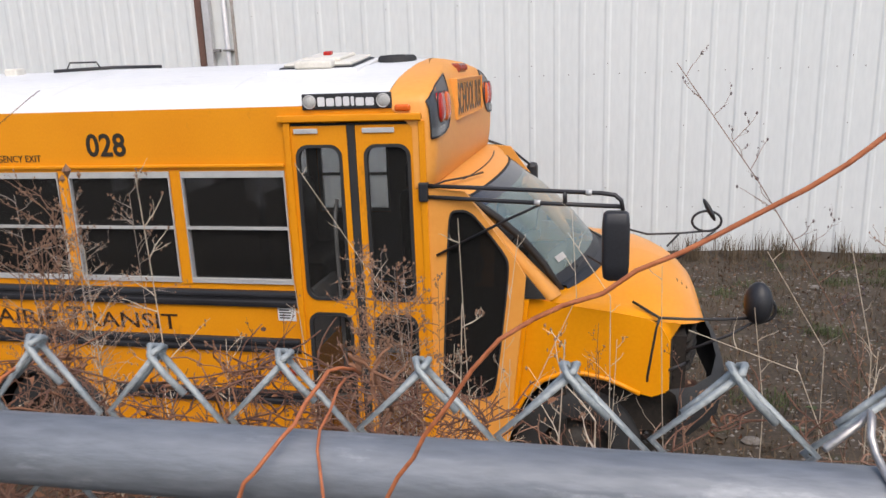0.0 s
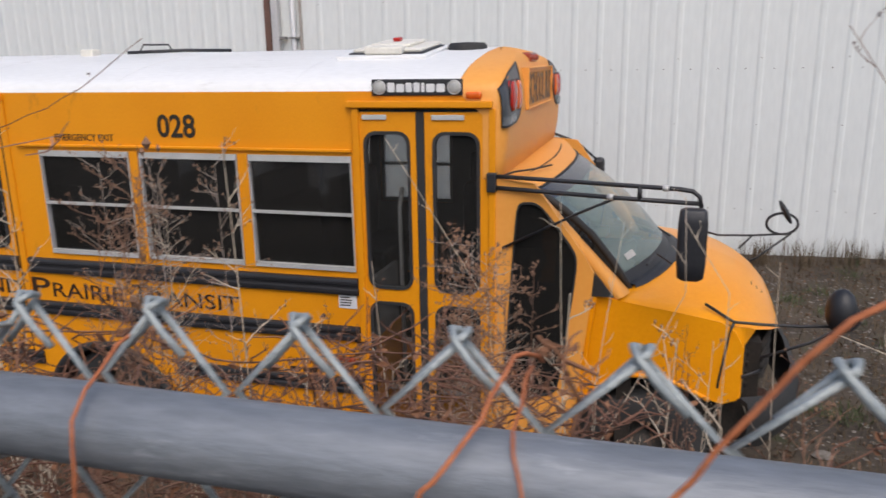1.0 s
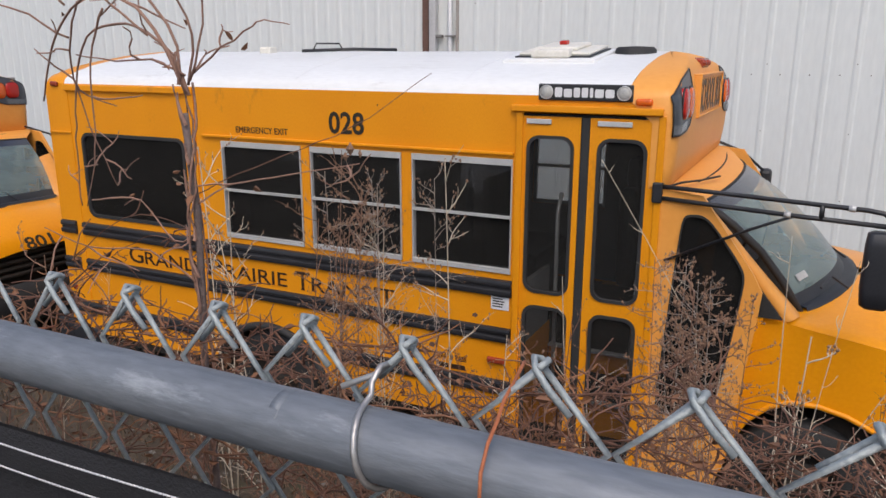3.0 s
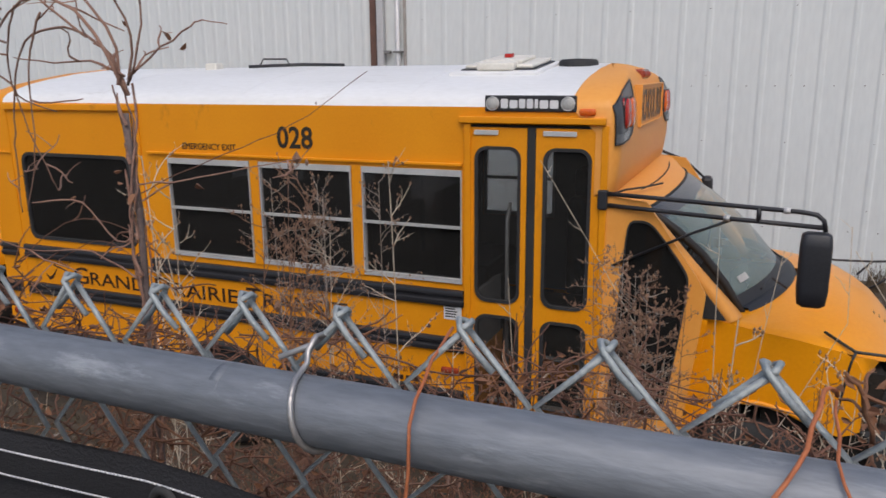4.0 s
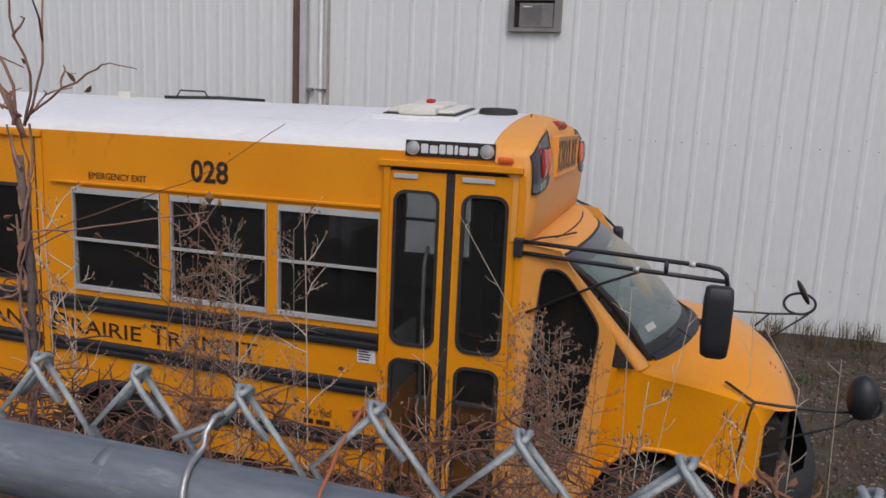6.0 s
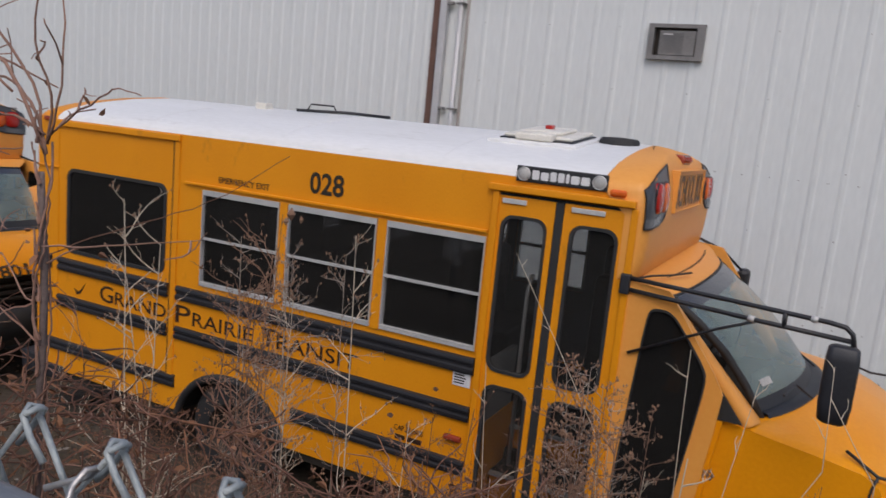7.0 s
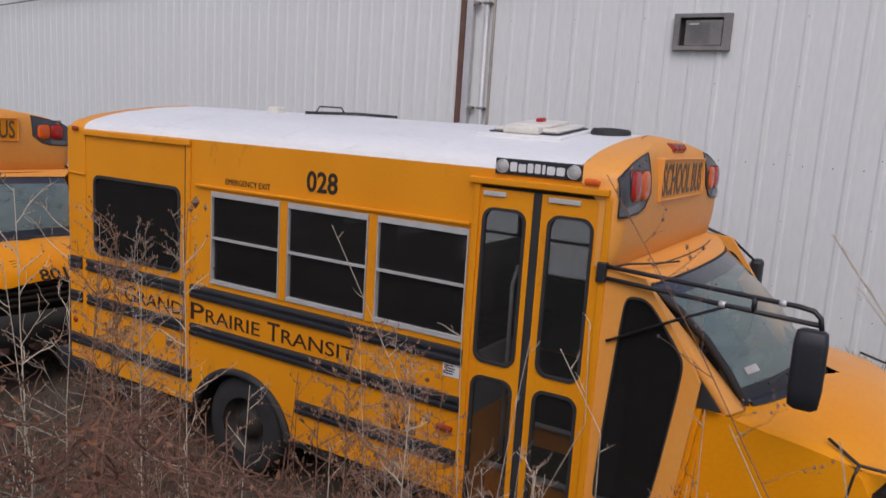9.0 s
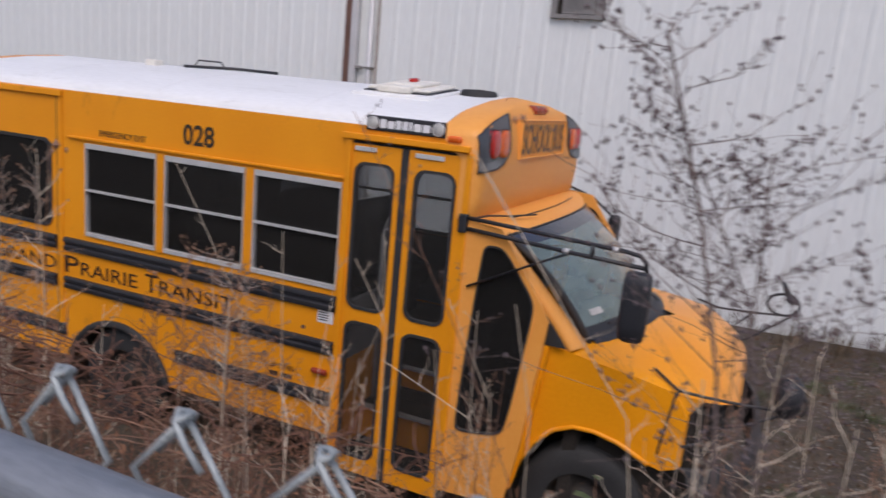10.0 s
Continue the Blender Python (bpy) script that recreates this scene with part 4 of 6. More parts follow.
        P("cab_side_panel", Build().pierced(outline, hole, y0, y1), YELLOW_PALE, "faded yellow cab side panel")
        inn = [(x + (4.99 - x) * 0.045, z + (1.28 - z) * 0.022) for x, z in hole]
        y0, y1 = sorted((f(-0.008), f(0.02)))
        P("gasket", Build().ring(hole, inn, y0, y1), RUBBER)
        y0, y1 = sorted((f(0.006), f(0.011)))
        P("cab_window", Build().prism(inn, y0, y1), GLASS, "tall dark cab side window").visible_shadow = False
        # door edge with its small three-cornered window
        y0, y1 = sorted((f(0.035), f(0.07)))
        door = [(5.17, 0.42), (5.22, 0.64), (5.30, 1.32), (5.22, 1.32), (5.14, 0.42)]
        P("door_edge", Build().prism(door, y0, y1), HOOD)
        tri = [(5.262, 1.325), (5.25, 1.50), (5.39, 1.325)]
        P("quarter_window", Build().prism(tri, *sorted((f(0.045), f(0.06)))), RUBBER, "small black three-cornered window")
        # A-pillar
        rows = []
        for k in range(0 if near else 2, 7):
            o, i = Vector((4.962, 0.0, 1.905)).lerp(Vector((5.43, 0.075, 1.318)), k / 6), Vector((4.945, 0.17, 1.868)).lerp(Vector((5.475, 0.30, 1.285)), k / 6)
            m, d = (o + i) / 2 + Vector((0.012, -0.012, 0.014)), Vector((-0.05, 0.02, -0.03))
            rows.append([(p.x, f(p.y), p.z) for p in (o, o.lerp(m, 0.5) + Vector((0.004, -0.006, 0.004)), m, i, i + d, o + d)])
        P("pillar", Build().grid(rows, True), YELLOW_PALE, "", True)
    # roof lip over the windshield
    top = lambda t: (5.045 - 0.08 * t * t - 0.02 * t ** 4, 1.1 + 0.93 * t, 1.90 - 0.028 * t * t)
    base = lambda t: (5.71 - 0.24 * t * t, 1.1 + 0.80 * t, 1.335 - 0.045 * t * t)
    ts = [-1 + k / 8 for k in range(17)]
    b = Build().grid([[(4.72, 1.1 + 1.08 * t, 1.958) for t in ts], [(4.86, 1.1 + 1.05 * t, 1.945 - 0.008 * t * t) for t in ts], [(4.97 - 0.06 * t * t, 1.1 + 0.99 * t, 1.924 - 0.016 * t * t) for t in ts], [top(t) for t in ts]])
    P("roof_lip", b, YELLOW_PALE, "", True)
    P("lip_seal", Build().tube([(top(t)[0] + 0.002, top(t)[1], top(t)[2] - 0.002) for t in ts], 0.009, sides=6), RUBBER, "", True)
    P("cap_seam", Build().tube([(4.925 - 0.09 * t * t, 1.1 + 1.0 * t, 1.935 - 0.006 * t * t) for t in ts], 0.005, sides=5), RUBBER, "", True)
    def glass_rows(k0, k1):
        rows = []
        for k in range(5):
            s = k0 + (k1 - k0) * k / 4
            rows.append([tuple((1 - s) * p + s * q + (0.04 * math.sin(math.pi * s) if i != 1 else 0) for i, (p, q) in enumerate(zip(top(t), base(t)))) for t in ts])
        return rows
    P("windshield", Build().grid(glass_rows(0.13, 0.86)), WINDSHIELD, "pale green windshield glass", True).visible_shadow = False
    P("shade_band", Build().grid(glass_rows(0.0, 0.13)), TINT_BAND, "dark tinted band along the windshield top", True)
    P("cowl_band", Build().grid(glass_rows(0.86, 1.0)), PLASTIC, "black band along the windshield foot", True)
    st = glass_rows(0.72, 0.82)
    P("sticker", Build().grid([[tuple(v + d for v, d in zip(r[1], (0.006, 0, 0.004))), tuple(v + d for v, d in zip(r[2], (0.006, 0, 0.004)))] for r in st[1:4]]), GREYLENS, "small pale windshield sticker")
    edge = [tuple(r[0]) for r in glass_rows(0, 1)]
    P("windshield_seal", Build().tube(edge, 0.022, sides=6), RUBBER, "", True)
    cow = [[tuple(v + d for v, d in zip(base(t), (dx * (1 - 0.35 * t * t), 0, dz))) for t in ts] for dx, dz in ((-0.05, 0.038), (0.0, 0.044), (0.035, 0.040), (0.062, -0.012))]
    P("cowl", Build().grid(cow), PLASTIC, "black plastic windshield cowl", True)
    for y in (0.62, 1.35):
        P("wiper", Build().tube([(5.69, y, 1.375), (5.60, y - 0.05, 1.445), (5.55, y - 0.26, 1.43)], 0.007, sides=5), PLASTIC)
    # hood: a skin from the fender crease over the middle
    hoodb = Build()
    halves = []
    for x, zs, ye, zc in ((5.28, 1.316, 0.085, 1.33), (5.42, 1.298, 0.08, 1.335), (5.55, 1.277, 0.08, 1.345), (5.70, 1.257, 0.08, 1.358), (5.85, 1.235, 0.083, 1.365), (5.98, 1.215, 0.09, 1.36), (6.10, 1.18, 0.13, 1.325), (6.22, 1.145, 0.22, 1.275), (6.32, 1.11, 0.34, 1.215), (6.40, 1.07, 0.50, 1.14), (6.43, 1.02, 0.62, 1.06)):
        half = []
        y_end = 1.1 if x >= 5.71 else max(1.1 - 0.8 * math.sqrt((5.71 - x) / 0.24), 0.28)
        for s in (0, 0.03, 0.10, 0.22, 0.38, 0.56, 0.78, 1.0):
            y = ye + (y_end - ye) * s
            t = (y - ye) / (1.1 - ye)
            half.append((x, y, zs + (zc - zs) * (1 - (1 - t) ** 2.2) + (0.010 * math.sin(min(t / 0.1, 1) * math.pi))))
        halves.append(half)
    hoodb.grid(halves)
    hoodb.grid([[(px, W - py, pz) for px, py, pz in h] for h in halves])
    P("hood", hoodb, HOOD, "bright yellow rounded hood", True)
    for x, y in ((5.62, 0.16), (5.66, 0.125), (5.30, 1.3)):
        P("rivet", Build().ball((x, y, 1.262), 0.008, 0.008, 0.006, 6), RUBBER)
    # vents on the far slope of the hood
    for k in range(3):
        P("hood_vent", Build().box(6.238 + 0.035 * k, 6.246 + 0.035 * k, 0.74, 0.96, 1.235 - 0.025 * k, 1.247 - 0.022 * k, 0.002), BROWN_LETTER)
    fender = [(5.15, 0.42), (5.20, 0.60), (5.27, 0.73), (5.37, 0.83), (5.48, 0.878), (5.60, 0.882), (5.73, 0.855), (5.84, 0.815), (5.94, 0.775), (6.02, 0.76), (6.11, 0.79), (6.125, 0.95), (6.13, 1.08), (6.07, 1.17), (5.98, 1.217), (5.85, 1.237), (5.70, 1.259), (5.55, 1.279), (5.42, 1.30), (5.28, 1.318)]
    for near in (True, False):
        f = (lambda y: y) if near else (lambda y: W - y)
        P("fender", Build().prism(fender, *sorted((f(0.082), f(0.12)))), HOOD, "yellow front fender")
        P("arch_lip", Build().tube([(x, f(0.082), z) for x, z in fender[:9]], 0.014, sides=8), HOOD, "", True)
        nose = [[(6.06, f(0.084), z), (6.11, f(0.092), z), (6.135, f(0.115), z), (6.14, f(0.15), z)] for z in (0.79, 0.95, 1.09)] + [[(6.03, f(0.085), 1.20), (6.10, f(0.11), 1.19), (6.16, f(0.17), 1.17), (6.22, f(0.24), 1.147)]]
        P("nose_corner", Build().grid(nose), HOOD, "", True)
        # no hollow here: a near-black sheet carries the recess's shade
        P("headlamp_shade", Build().grid([[(6.138, f(0.14), z), (6.16, f(0.2), z), (6.2, f(0.3), z), (6.24, f(0.42), z)] for z in (0.80, 0.95, 1.08, 1.15)]), DARK, "dark sheet for the shade in the headlamp recess")
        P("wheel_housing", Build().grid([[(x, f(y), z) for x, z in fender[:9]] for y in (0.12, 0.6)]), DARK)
    # grille opening and bumper
    # solid near-black block, its colour stands for shade inside the opening
    P("grille_shade", Build().box(5.6, 6.16, 0.2, W - 0.2, 0.5, 1.08), DARK, "dark block for the shade in the grille opening")
    b = Build()
    for z in (0.84, 0.90, 0.96, 1.02):
        b.tube([(6.16, 0.2, z), (6.28, 0.34, z), (6.36, 0.6, z), (6.38, 1.1, z), (6.36, W - 0.6, z), (6.28, W - 0.34, z), (6.16, W - 0.2, z)], 0.02, sides=6)
    P("grille", b, DARK, "black broken plastic grille", True)
    b = Build()
    line = [(6.10, 0.10), (6.24, 0.16), (6.36, 0.34), (6.43, 0.65), (6.45, 1.1), (6.43, W - 0.65), (6.36, W - 0.34), (6.24, W - 0.16), (6.10, W - 0.10)]
    b.grid([[(x - i, y, z) for x, y in line] for i, z in ((0.04, 0.80), (0.0, 0.77), (-0.02, 0.68), (0.0, 0.56), (0.05, 0.5))])
    P("front_bumper", b, RUBBER, "black front bumper", True)
    P("tow_hook", Build().box(6.18, 6.36, 0.5, 0.62, 0.42, 0.52, 0.03), RUST, "rusty tow bracket")
    P("tow_hook", Build().box(6.2, 6.33, 0.85, 0.98, 0.4, 0.5, 0.03), RUST, "rusty tow bracket")
    P("chassis", Build().box(0.2, 6.2, 0.55, W - 0.55, 0.38, 0.62).box(0.4, 1.5, 0.1, 0.5, 0.4, 0.7).box(2.75, 3.9, 0.06, 0.5, 0.36, 0.7).box(5.2, 6.1, 0.5, W - 0.5, 0.4, 0.9), DARK)
    P("skirt_edge", Build().box(2.64, 3.95, 0.02, 0.06, 0.37, 0.44), DARK)
    P("skirt_edge", Build().box(0.3, 1.58, 0.02, 0.06, 0.37, 0.44), DARK)
    for x, y, s in ((2.11, 0.14, -1), (5.56, 0.24, -1), (2.11, W - 0.14, 1), (5.56, W - 0.24, 1)):
        wheel(bus, x, y, s)
    for near in (True, False):
        crossover_mirror(bus, near)
    mirror_arm(bus, True)
    far = thing("side_mirror")
    far.parent = bus
    tagged(far, "small black far side mirror on a short arm")
    part("mirror_head", Build().box(5.07, 5.16, W + 0.22, W + 0.35, 1.46, 1.755, 0.03), PLASTIC, far)
    part("mirror_glass", Build().box(5.062, 5.069, W + 0.235, W + 0.335, 1.49, 1.73), GREYLENS, far)
    part("brace", Build().tube([(4.78, W - 0.06, 1.985), (4.95, W + 0.10, 1.90), (5.12, W + 0.27, 1.72)], 0.011, sides=6), BLACK, far, "", True)
    part("arm", Build().tube([(5.09, W + 0.28, 1.52), (5.10, W + 0.24, 1.46), (5.14, W + 0.12, 1.42), (5.2, W - 0.03, 1.42)], 0.012, sides=6), BLACK, far)
    P("aerial_cable", Build().tube([(4.76, -0.01, 1.955), (4.84, 0.1, 1.975), (4.90, 0.35, 1.955), (4.97, 0.62, 1.945)], 0.006, sides=5), RUBBER, "", True)
    # roof fittings
    hatch = thing("roof_hatch", (3.965, 0.765, 2.606))
    hatch.parent = bus
    hatch.rotation_euler = (radians(6.2), 0, 0)
    tagged(hatch, "white plastic roof escape hatch with a red button")
    part("hatch_frame", Build().box(-0.285, 0.285, -0.30, 0.29, -0.012, 0.018, 0.008), ROOF_WHITE, hatch)
    part("hatch_seal", Build().box(-0.236, 0.240, -0.222, 0.262, 0.012, 0.026, 0.006), BLACK, hatch)
    part("hatch_lid", Build().box(-0.215, 0.225, -0.20, 0.25, 0.024, 0.048, 0.014).box(-0.13, 0.13, -0.12, 0.2, 0.046, 0.07, 0.012), CREAM, hatch, "cream hatch lid")
    part("vent_hood", Build().box(-0.12, 0.12, -0.265, -0.16, 0.02, 0.066, 0.012), CREAM, hatch)
    part("red_button", Build().box(-0.03, 0.02, 0.02, 0.08, 0.068, 0.094, 0.008), RED, hatch)
    P("roof_beacon_base", Build().turned((4.37, 0.98, 2.60), "z", [(0, 0.13), (0.05, 0.125), (0.065, 0.11), (0.07, 0.0)], 28), RUBBER, "round black rubber roof disc", True)
    P("roof_antenna", Build().tube([(1.80, 0.92, 2.645), (2.1, 1.2, 2.66), (2.36, 1.42, 2.655)], 0.012, sides=6), BLACK, "black rod lying on the roof", True)
    P("roof_handle", Build().tube([(1.87, 0.97, 2.65), (1.89, 0.99, 2.70), (2.02, 1.11, 2.70), (2.04, 1.13, 2.65)], 0.007, sides=6), BLACK, "black wire handle", True)
    P("roof_vent", Build().box(1.36, 1.47, 0.94, 1.04, 2.60, 2.675, 0.012), CREAM, "small cream roof vent")
    # lettering and small plates
    if lettered:
        writing("letter", number, 2.687, 2.950, 2.142, 2.278, LETTER, bus, "black fleet number", -0.003, 0.02)
        writing("letter", "EMERGENCY EXIT", 1.922, 2.36, 2.115, 2.156, LETTER, bus, "small black exit notice", -0.003, 0.0)
        for word, x0, x1 in (("GRAND", 0.765, 1.47), ("PRAIRIE", 1.565, 2.29), ("TRANSIT", 2.365, 3.15)):
            w1 = 0.155 if word != "TRANSIT" else 0.125
            writing("letter", word[0], x0, x0 + w1 * 0.95, 1.085, 1.212, BROWN_LETTER, bus, "dark company lettering", -0.003, 0.004, serif=True)
            writing("letter", word[1:], x0 + w1 * 1.08, x1, 1.088, 1.184, BROWN_LETTER, bus, "dark company lettering", -0.003, 0.002, serif=True)
        P("swoosh", Build().prism([(0.47, 1.13), (0.50, 1.085), (0.54, 1.10), (0.60, 1.19), (0.545, 1.13), (0.51, 1.11)], -0.004, -0.0005), BROWN_LETTER, "small dark painted emblem")
        P("sticker", Build().box(3.825, 3.94, -0.004, -0.0005, 1.165, 1.26), STICKER, "white inspection sticker")
        for k in range(5):
            P("bar_mark", Build().box(3.835, 3.90 + 0.006 * (k % 3), -0.006, -0.004, 1.18 + k * 0.016, 1.187 + k * 0.016), LETTER)
        writing("letter", "CAP 21 PASS", 3.46, 3.665, 0.79, 0.825, BROWN_LETTER, bus, "small capacity notice", -0.003, 0.0)
        P("bar_mark", Build().box(3.47, 3.54, -0.004, -0.0005, 0.735, 0.765), BROWN_LETTER)
        P("bar_mark", Build().box(3.56, 3.655, -0.004, -0.0005, 0.735, 0.765), BROWN_LETTER)
        P("side_marker", Build().box(3.81, 3.925, -0.03, -0.0005, 0.83, 0.865, 0.01), DULL_RED, "dull amber side marker lamp")
        for x, z, s in ((3.56, 1.02, 0.035), (3.70, 1.10, 0.025), (3.40, 0.86, 0.03)):
            P("rust_patch", Build().prism([(x, z), (x + s, z - 0.3 * s), (x + s * 1.6, z + 0.4 * s), (x + s * 0.9, z + 0.9 * s), (x + 0.2 * s, z + 0.6 * s)], -0.002, -0.0005), RUST, "small rusty scrape")
    else:
        writing("letter", number, 0.87, 1.13, 1.085, 1.185, LETTER, bus, "black fleet number", 6.452, 0.02, 1, 0.72)
    # the body behind the entrance door and the nose are a little shorter than drawn
    for ob in bus.children_recursive:
        if ob.type == "MESH" and ob.parent is not hatch:
            for v in ob.data.vertices:
                if v.co.x < DOOR_X:
                    v.co.x = DOOR_X - (DOOR_X - v.co.x) * 0.9734
                elif v.co.x > 5.75 and ob.name.split(".")[0] in NOSE:
                    v.co.x = 5.75 + (v.co.x - 5.75) * 0.82
    return bus


build_bus((0, 0, 0), "028", "yellow school bus with white roof, overgrown by dry weeds", True)
build_bus((-7.05, -0.69, -0.12), "801", "yellow school bus parked close behind the other bus", False)


# ---- chain-link fence ----
FY, S, FX0 = -3.532, 0.0824, 5.07
fence = thing("chain_link_fence", (0, 0, 0), "galvanised chain-link fence with a thick top rail", "fence")
part("top_rail", Build().tube([(2.05 + 0.5 * i, -3.560 + 0.0015 * math.sin(i), 2.386) for i in range(14)], 0.0215, sides=24), GALV, fence, "galvanised steel top rail", True)
part("rail_sleeve", Build().tube([(5.155, -3.560, 2.386), (5.163, -3.560, 2.386)], 0.02158, sides=24), GALV, fence, "", True)
for x in (2.08, 8.52):
    part("post", Build().tube([(x, -3.563, 0.3), (x, -3.563, 2.39)], 0.03, sides=16), GALV, fence, "galvanised fence post", True)


wire_b = Build()
zz = []
for k in range(44):
    zz.append((0.0 if k % 2 == 0 else S / 2, 0.0038 if k % 2 == 0 else -0.0038, -k * S / 2))
wire_b.tube(zz, 0.0021, sides=7)
wire_r = Build()
zz2 = [(0.0 if k % 2 == 0 else -S / 2, -0.0038 if k % 2 == 0 else 0.0038, -k * S / 2) for k in range(44)]
wire_r.tube(zz2, 0.0021, sides=7)
knuckle = Build()
knuckle.tube([(-0.002, -0.004, 0.0), (0.002, -0.006, 0.004), (0.004, 0.0, 0.006), (0.002, 0.006, 0.003), (-0.004, 0.0055, -0.004), (-0.016, 0.0065, -0.017), (-0.025, 0.0068, -0.026)], 0.0021, sides=7)
knuckle2 = Build()
knuckle2.tube([(0.002, 0.004, 0.0), (-0.002, 0.007, 0.003), (-0.004, 0.0, 0.006), (-0.001, -0.006, 0.002), (0.008, -0.0075, -0.009), (0.02, -0.0075, -0.0215)], 0.0021, sides=7)
ma, mb = mesh_of("mesh_wire", wire_b.v, wire_b.f, WIRE, True), mesh_of("mesh_wire", wire_r.v, wire_r.f, WIRE, True)
mk, mk2 = mesh_of("wire_knuckle", knuckle.v, knuckle.f, WIRE, True), mesh_of("wire_knuckle", knuckle2.v, knuckle2.f, WIRE, True)
rnd = random.Random(4)
MESH_X = {-2: 4.913, -1: 4.996, 0: 5.080, 1: 5.156, 2: 5.229, 3: 5.313, 4: 5.397, 5: 5.480, 6: 5.563, 7: 5.645, 8: 5.730, 9: 5.808, 10: 5.893, 11: 5.987, 12: 6.08}
for i in range(-26, 34):
    jz = rnd.uniform(-0.002, 0.003)
    x = MESH_X.get(i, FX0 + i * S + rnd.uniform(-0.004, 0.004) if i < 8 else 6.08 + (i - 12) * 0.084)
    for me in (ma, mb, mk, mk2):
        ob = new("mesh_wire" if me in (ma, mb) else "wire_knuckle", me)
        ob.parent = fence
        ob.location = (x, FY, 2.4395 + jz)
        ob.rotation_euler = (0, radians(rnd.uniform(-2, 2)) if me in (mk, mk2) else 0, 0)


def tie(x):
    """A bent wire hooked over the mesh and pulled down round the front of the rail."""
    rim = [(x + 0.0001 * a, -3.560 - 0.0238 * math.sin(radians(a)), 2.386 + 0.0238 * math.cos(radians(a))) for a in range(15, 196, 15)]
    hook = [(x - 0.022, -3.550, 2.413), (x - 0.004, -3.537, 2.420), (x + 0.003, -3.5335, 2.427), (x + 0.001, -3.541, 2.4275), (x - 0.001, -3.548, 2.420), (x + 0.0005, -3.552, 2.413)]
    part("tie_wire", Build().tube(hook + rim, 0.0020, sides=8), TIE, fence, "bright aluminium tie wire", True)


tie(5.214)
tie(4.45)
tie(5.792)

# privacy screen on the camera side of the fence
screen = thing("privacy_screen", (0, 0, 0), "black fabric privacy screen with a double-stitched hem", "fence screen")


def hem(x):
    return 2.338 - (0.06 * max(0, x - 5.10) ** 1.3 * 3.5) - 0.004 * math.cos(x * 9)


xs = [2.3 + 0.05 * i for i in range(84)]
b = Build().grid([[(x, -3.580 + 0.004 * math.sin(x * 13 + z * 5) * (1 if z else 0.3), hem(x) - z) for z in (0.0, 0.012, 0.035, 0.05, 0.2, 0.5, 0.9, 1.4, 1.75)] for x in xs])
part("fabric", b, SCREEN, screen, "", True)
b = Build().grid([[(x, -3.584, hem(x) + 0.001), (x, -3.5855, hem(x) - 0.012), (x, -3.5855, hem(x) - 0.035), (x, -3.583, hem(x) - 0.038)] for x in xs])
part("hem_band", b, SCREEN, screen, "doubled hem band", True)
for dz in (0.013, 0.033):
    b = Build()
    x = 4.2
    while x < 6.3:
        b.tube([(x, -3.5862, hem(x) - dz), (x + 0.002, -3.5872, hem(x) - dz + 0.0003), (x + 0.0034, -3.5862, hem(x) - dz)], 0.0007, sides=5)
        x += 0.0038
    part("stitching", b, THREAD, screen, "white stitching", True)
for x in (4.62, 5.121, 5.62):
    part("grommet", Build().turned((x, -3.5875, hem(x) - 0.024), "y", [(0.0, 0.012), (-0.003, 0.011), (-0.003, 0.007), (0.0, 0.006)], 18), RUBBER, screen, "", True)


# ---- dry weeds, vines and a sapling ----
def wander(r, a, c, n, amp):
    """A bent line from a to c."""
    a, c = Vector(a), Vector(c)
    o1, o2 = [Vector((r.uniform(-1, 1), r.uniform(-1, 1), r.uniform(-0.5, 0.5))) for _ in range(2)]
    out = []
    for i in range(n + 1):
        t = i / n
        w = math.sin(math.pi * t)
        j = Vector((r.uniform(-1, 1), r.uniform(-1, 1), r.uniform(-1, 1))) * 0.12
        out.append(a.lerp(c, t) + (o1 * w + o2 * math.sin(2 * math.pi * t) * 0.5 + j * w) * amp)
    return out


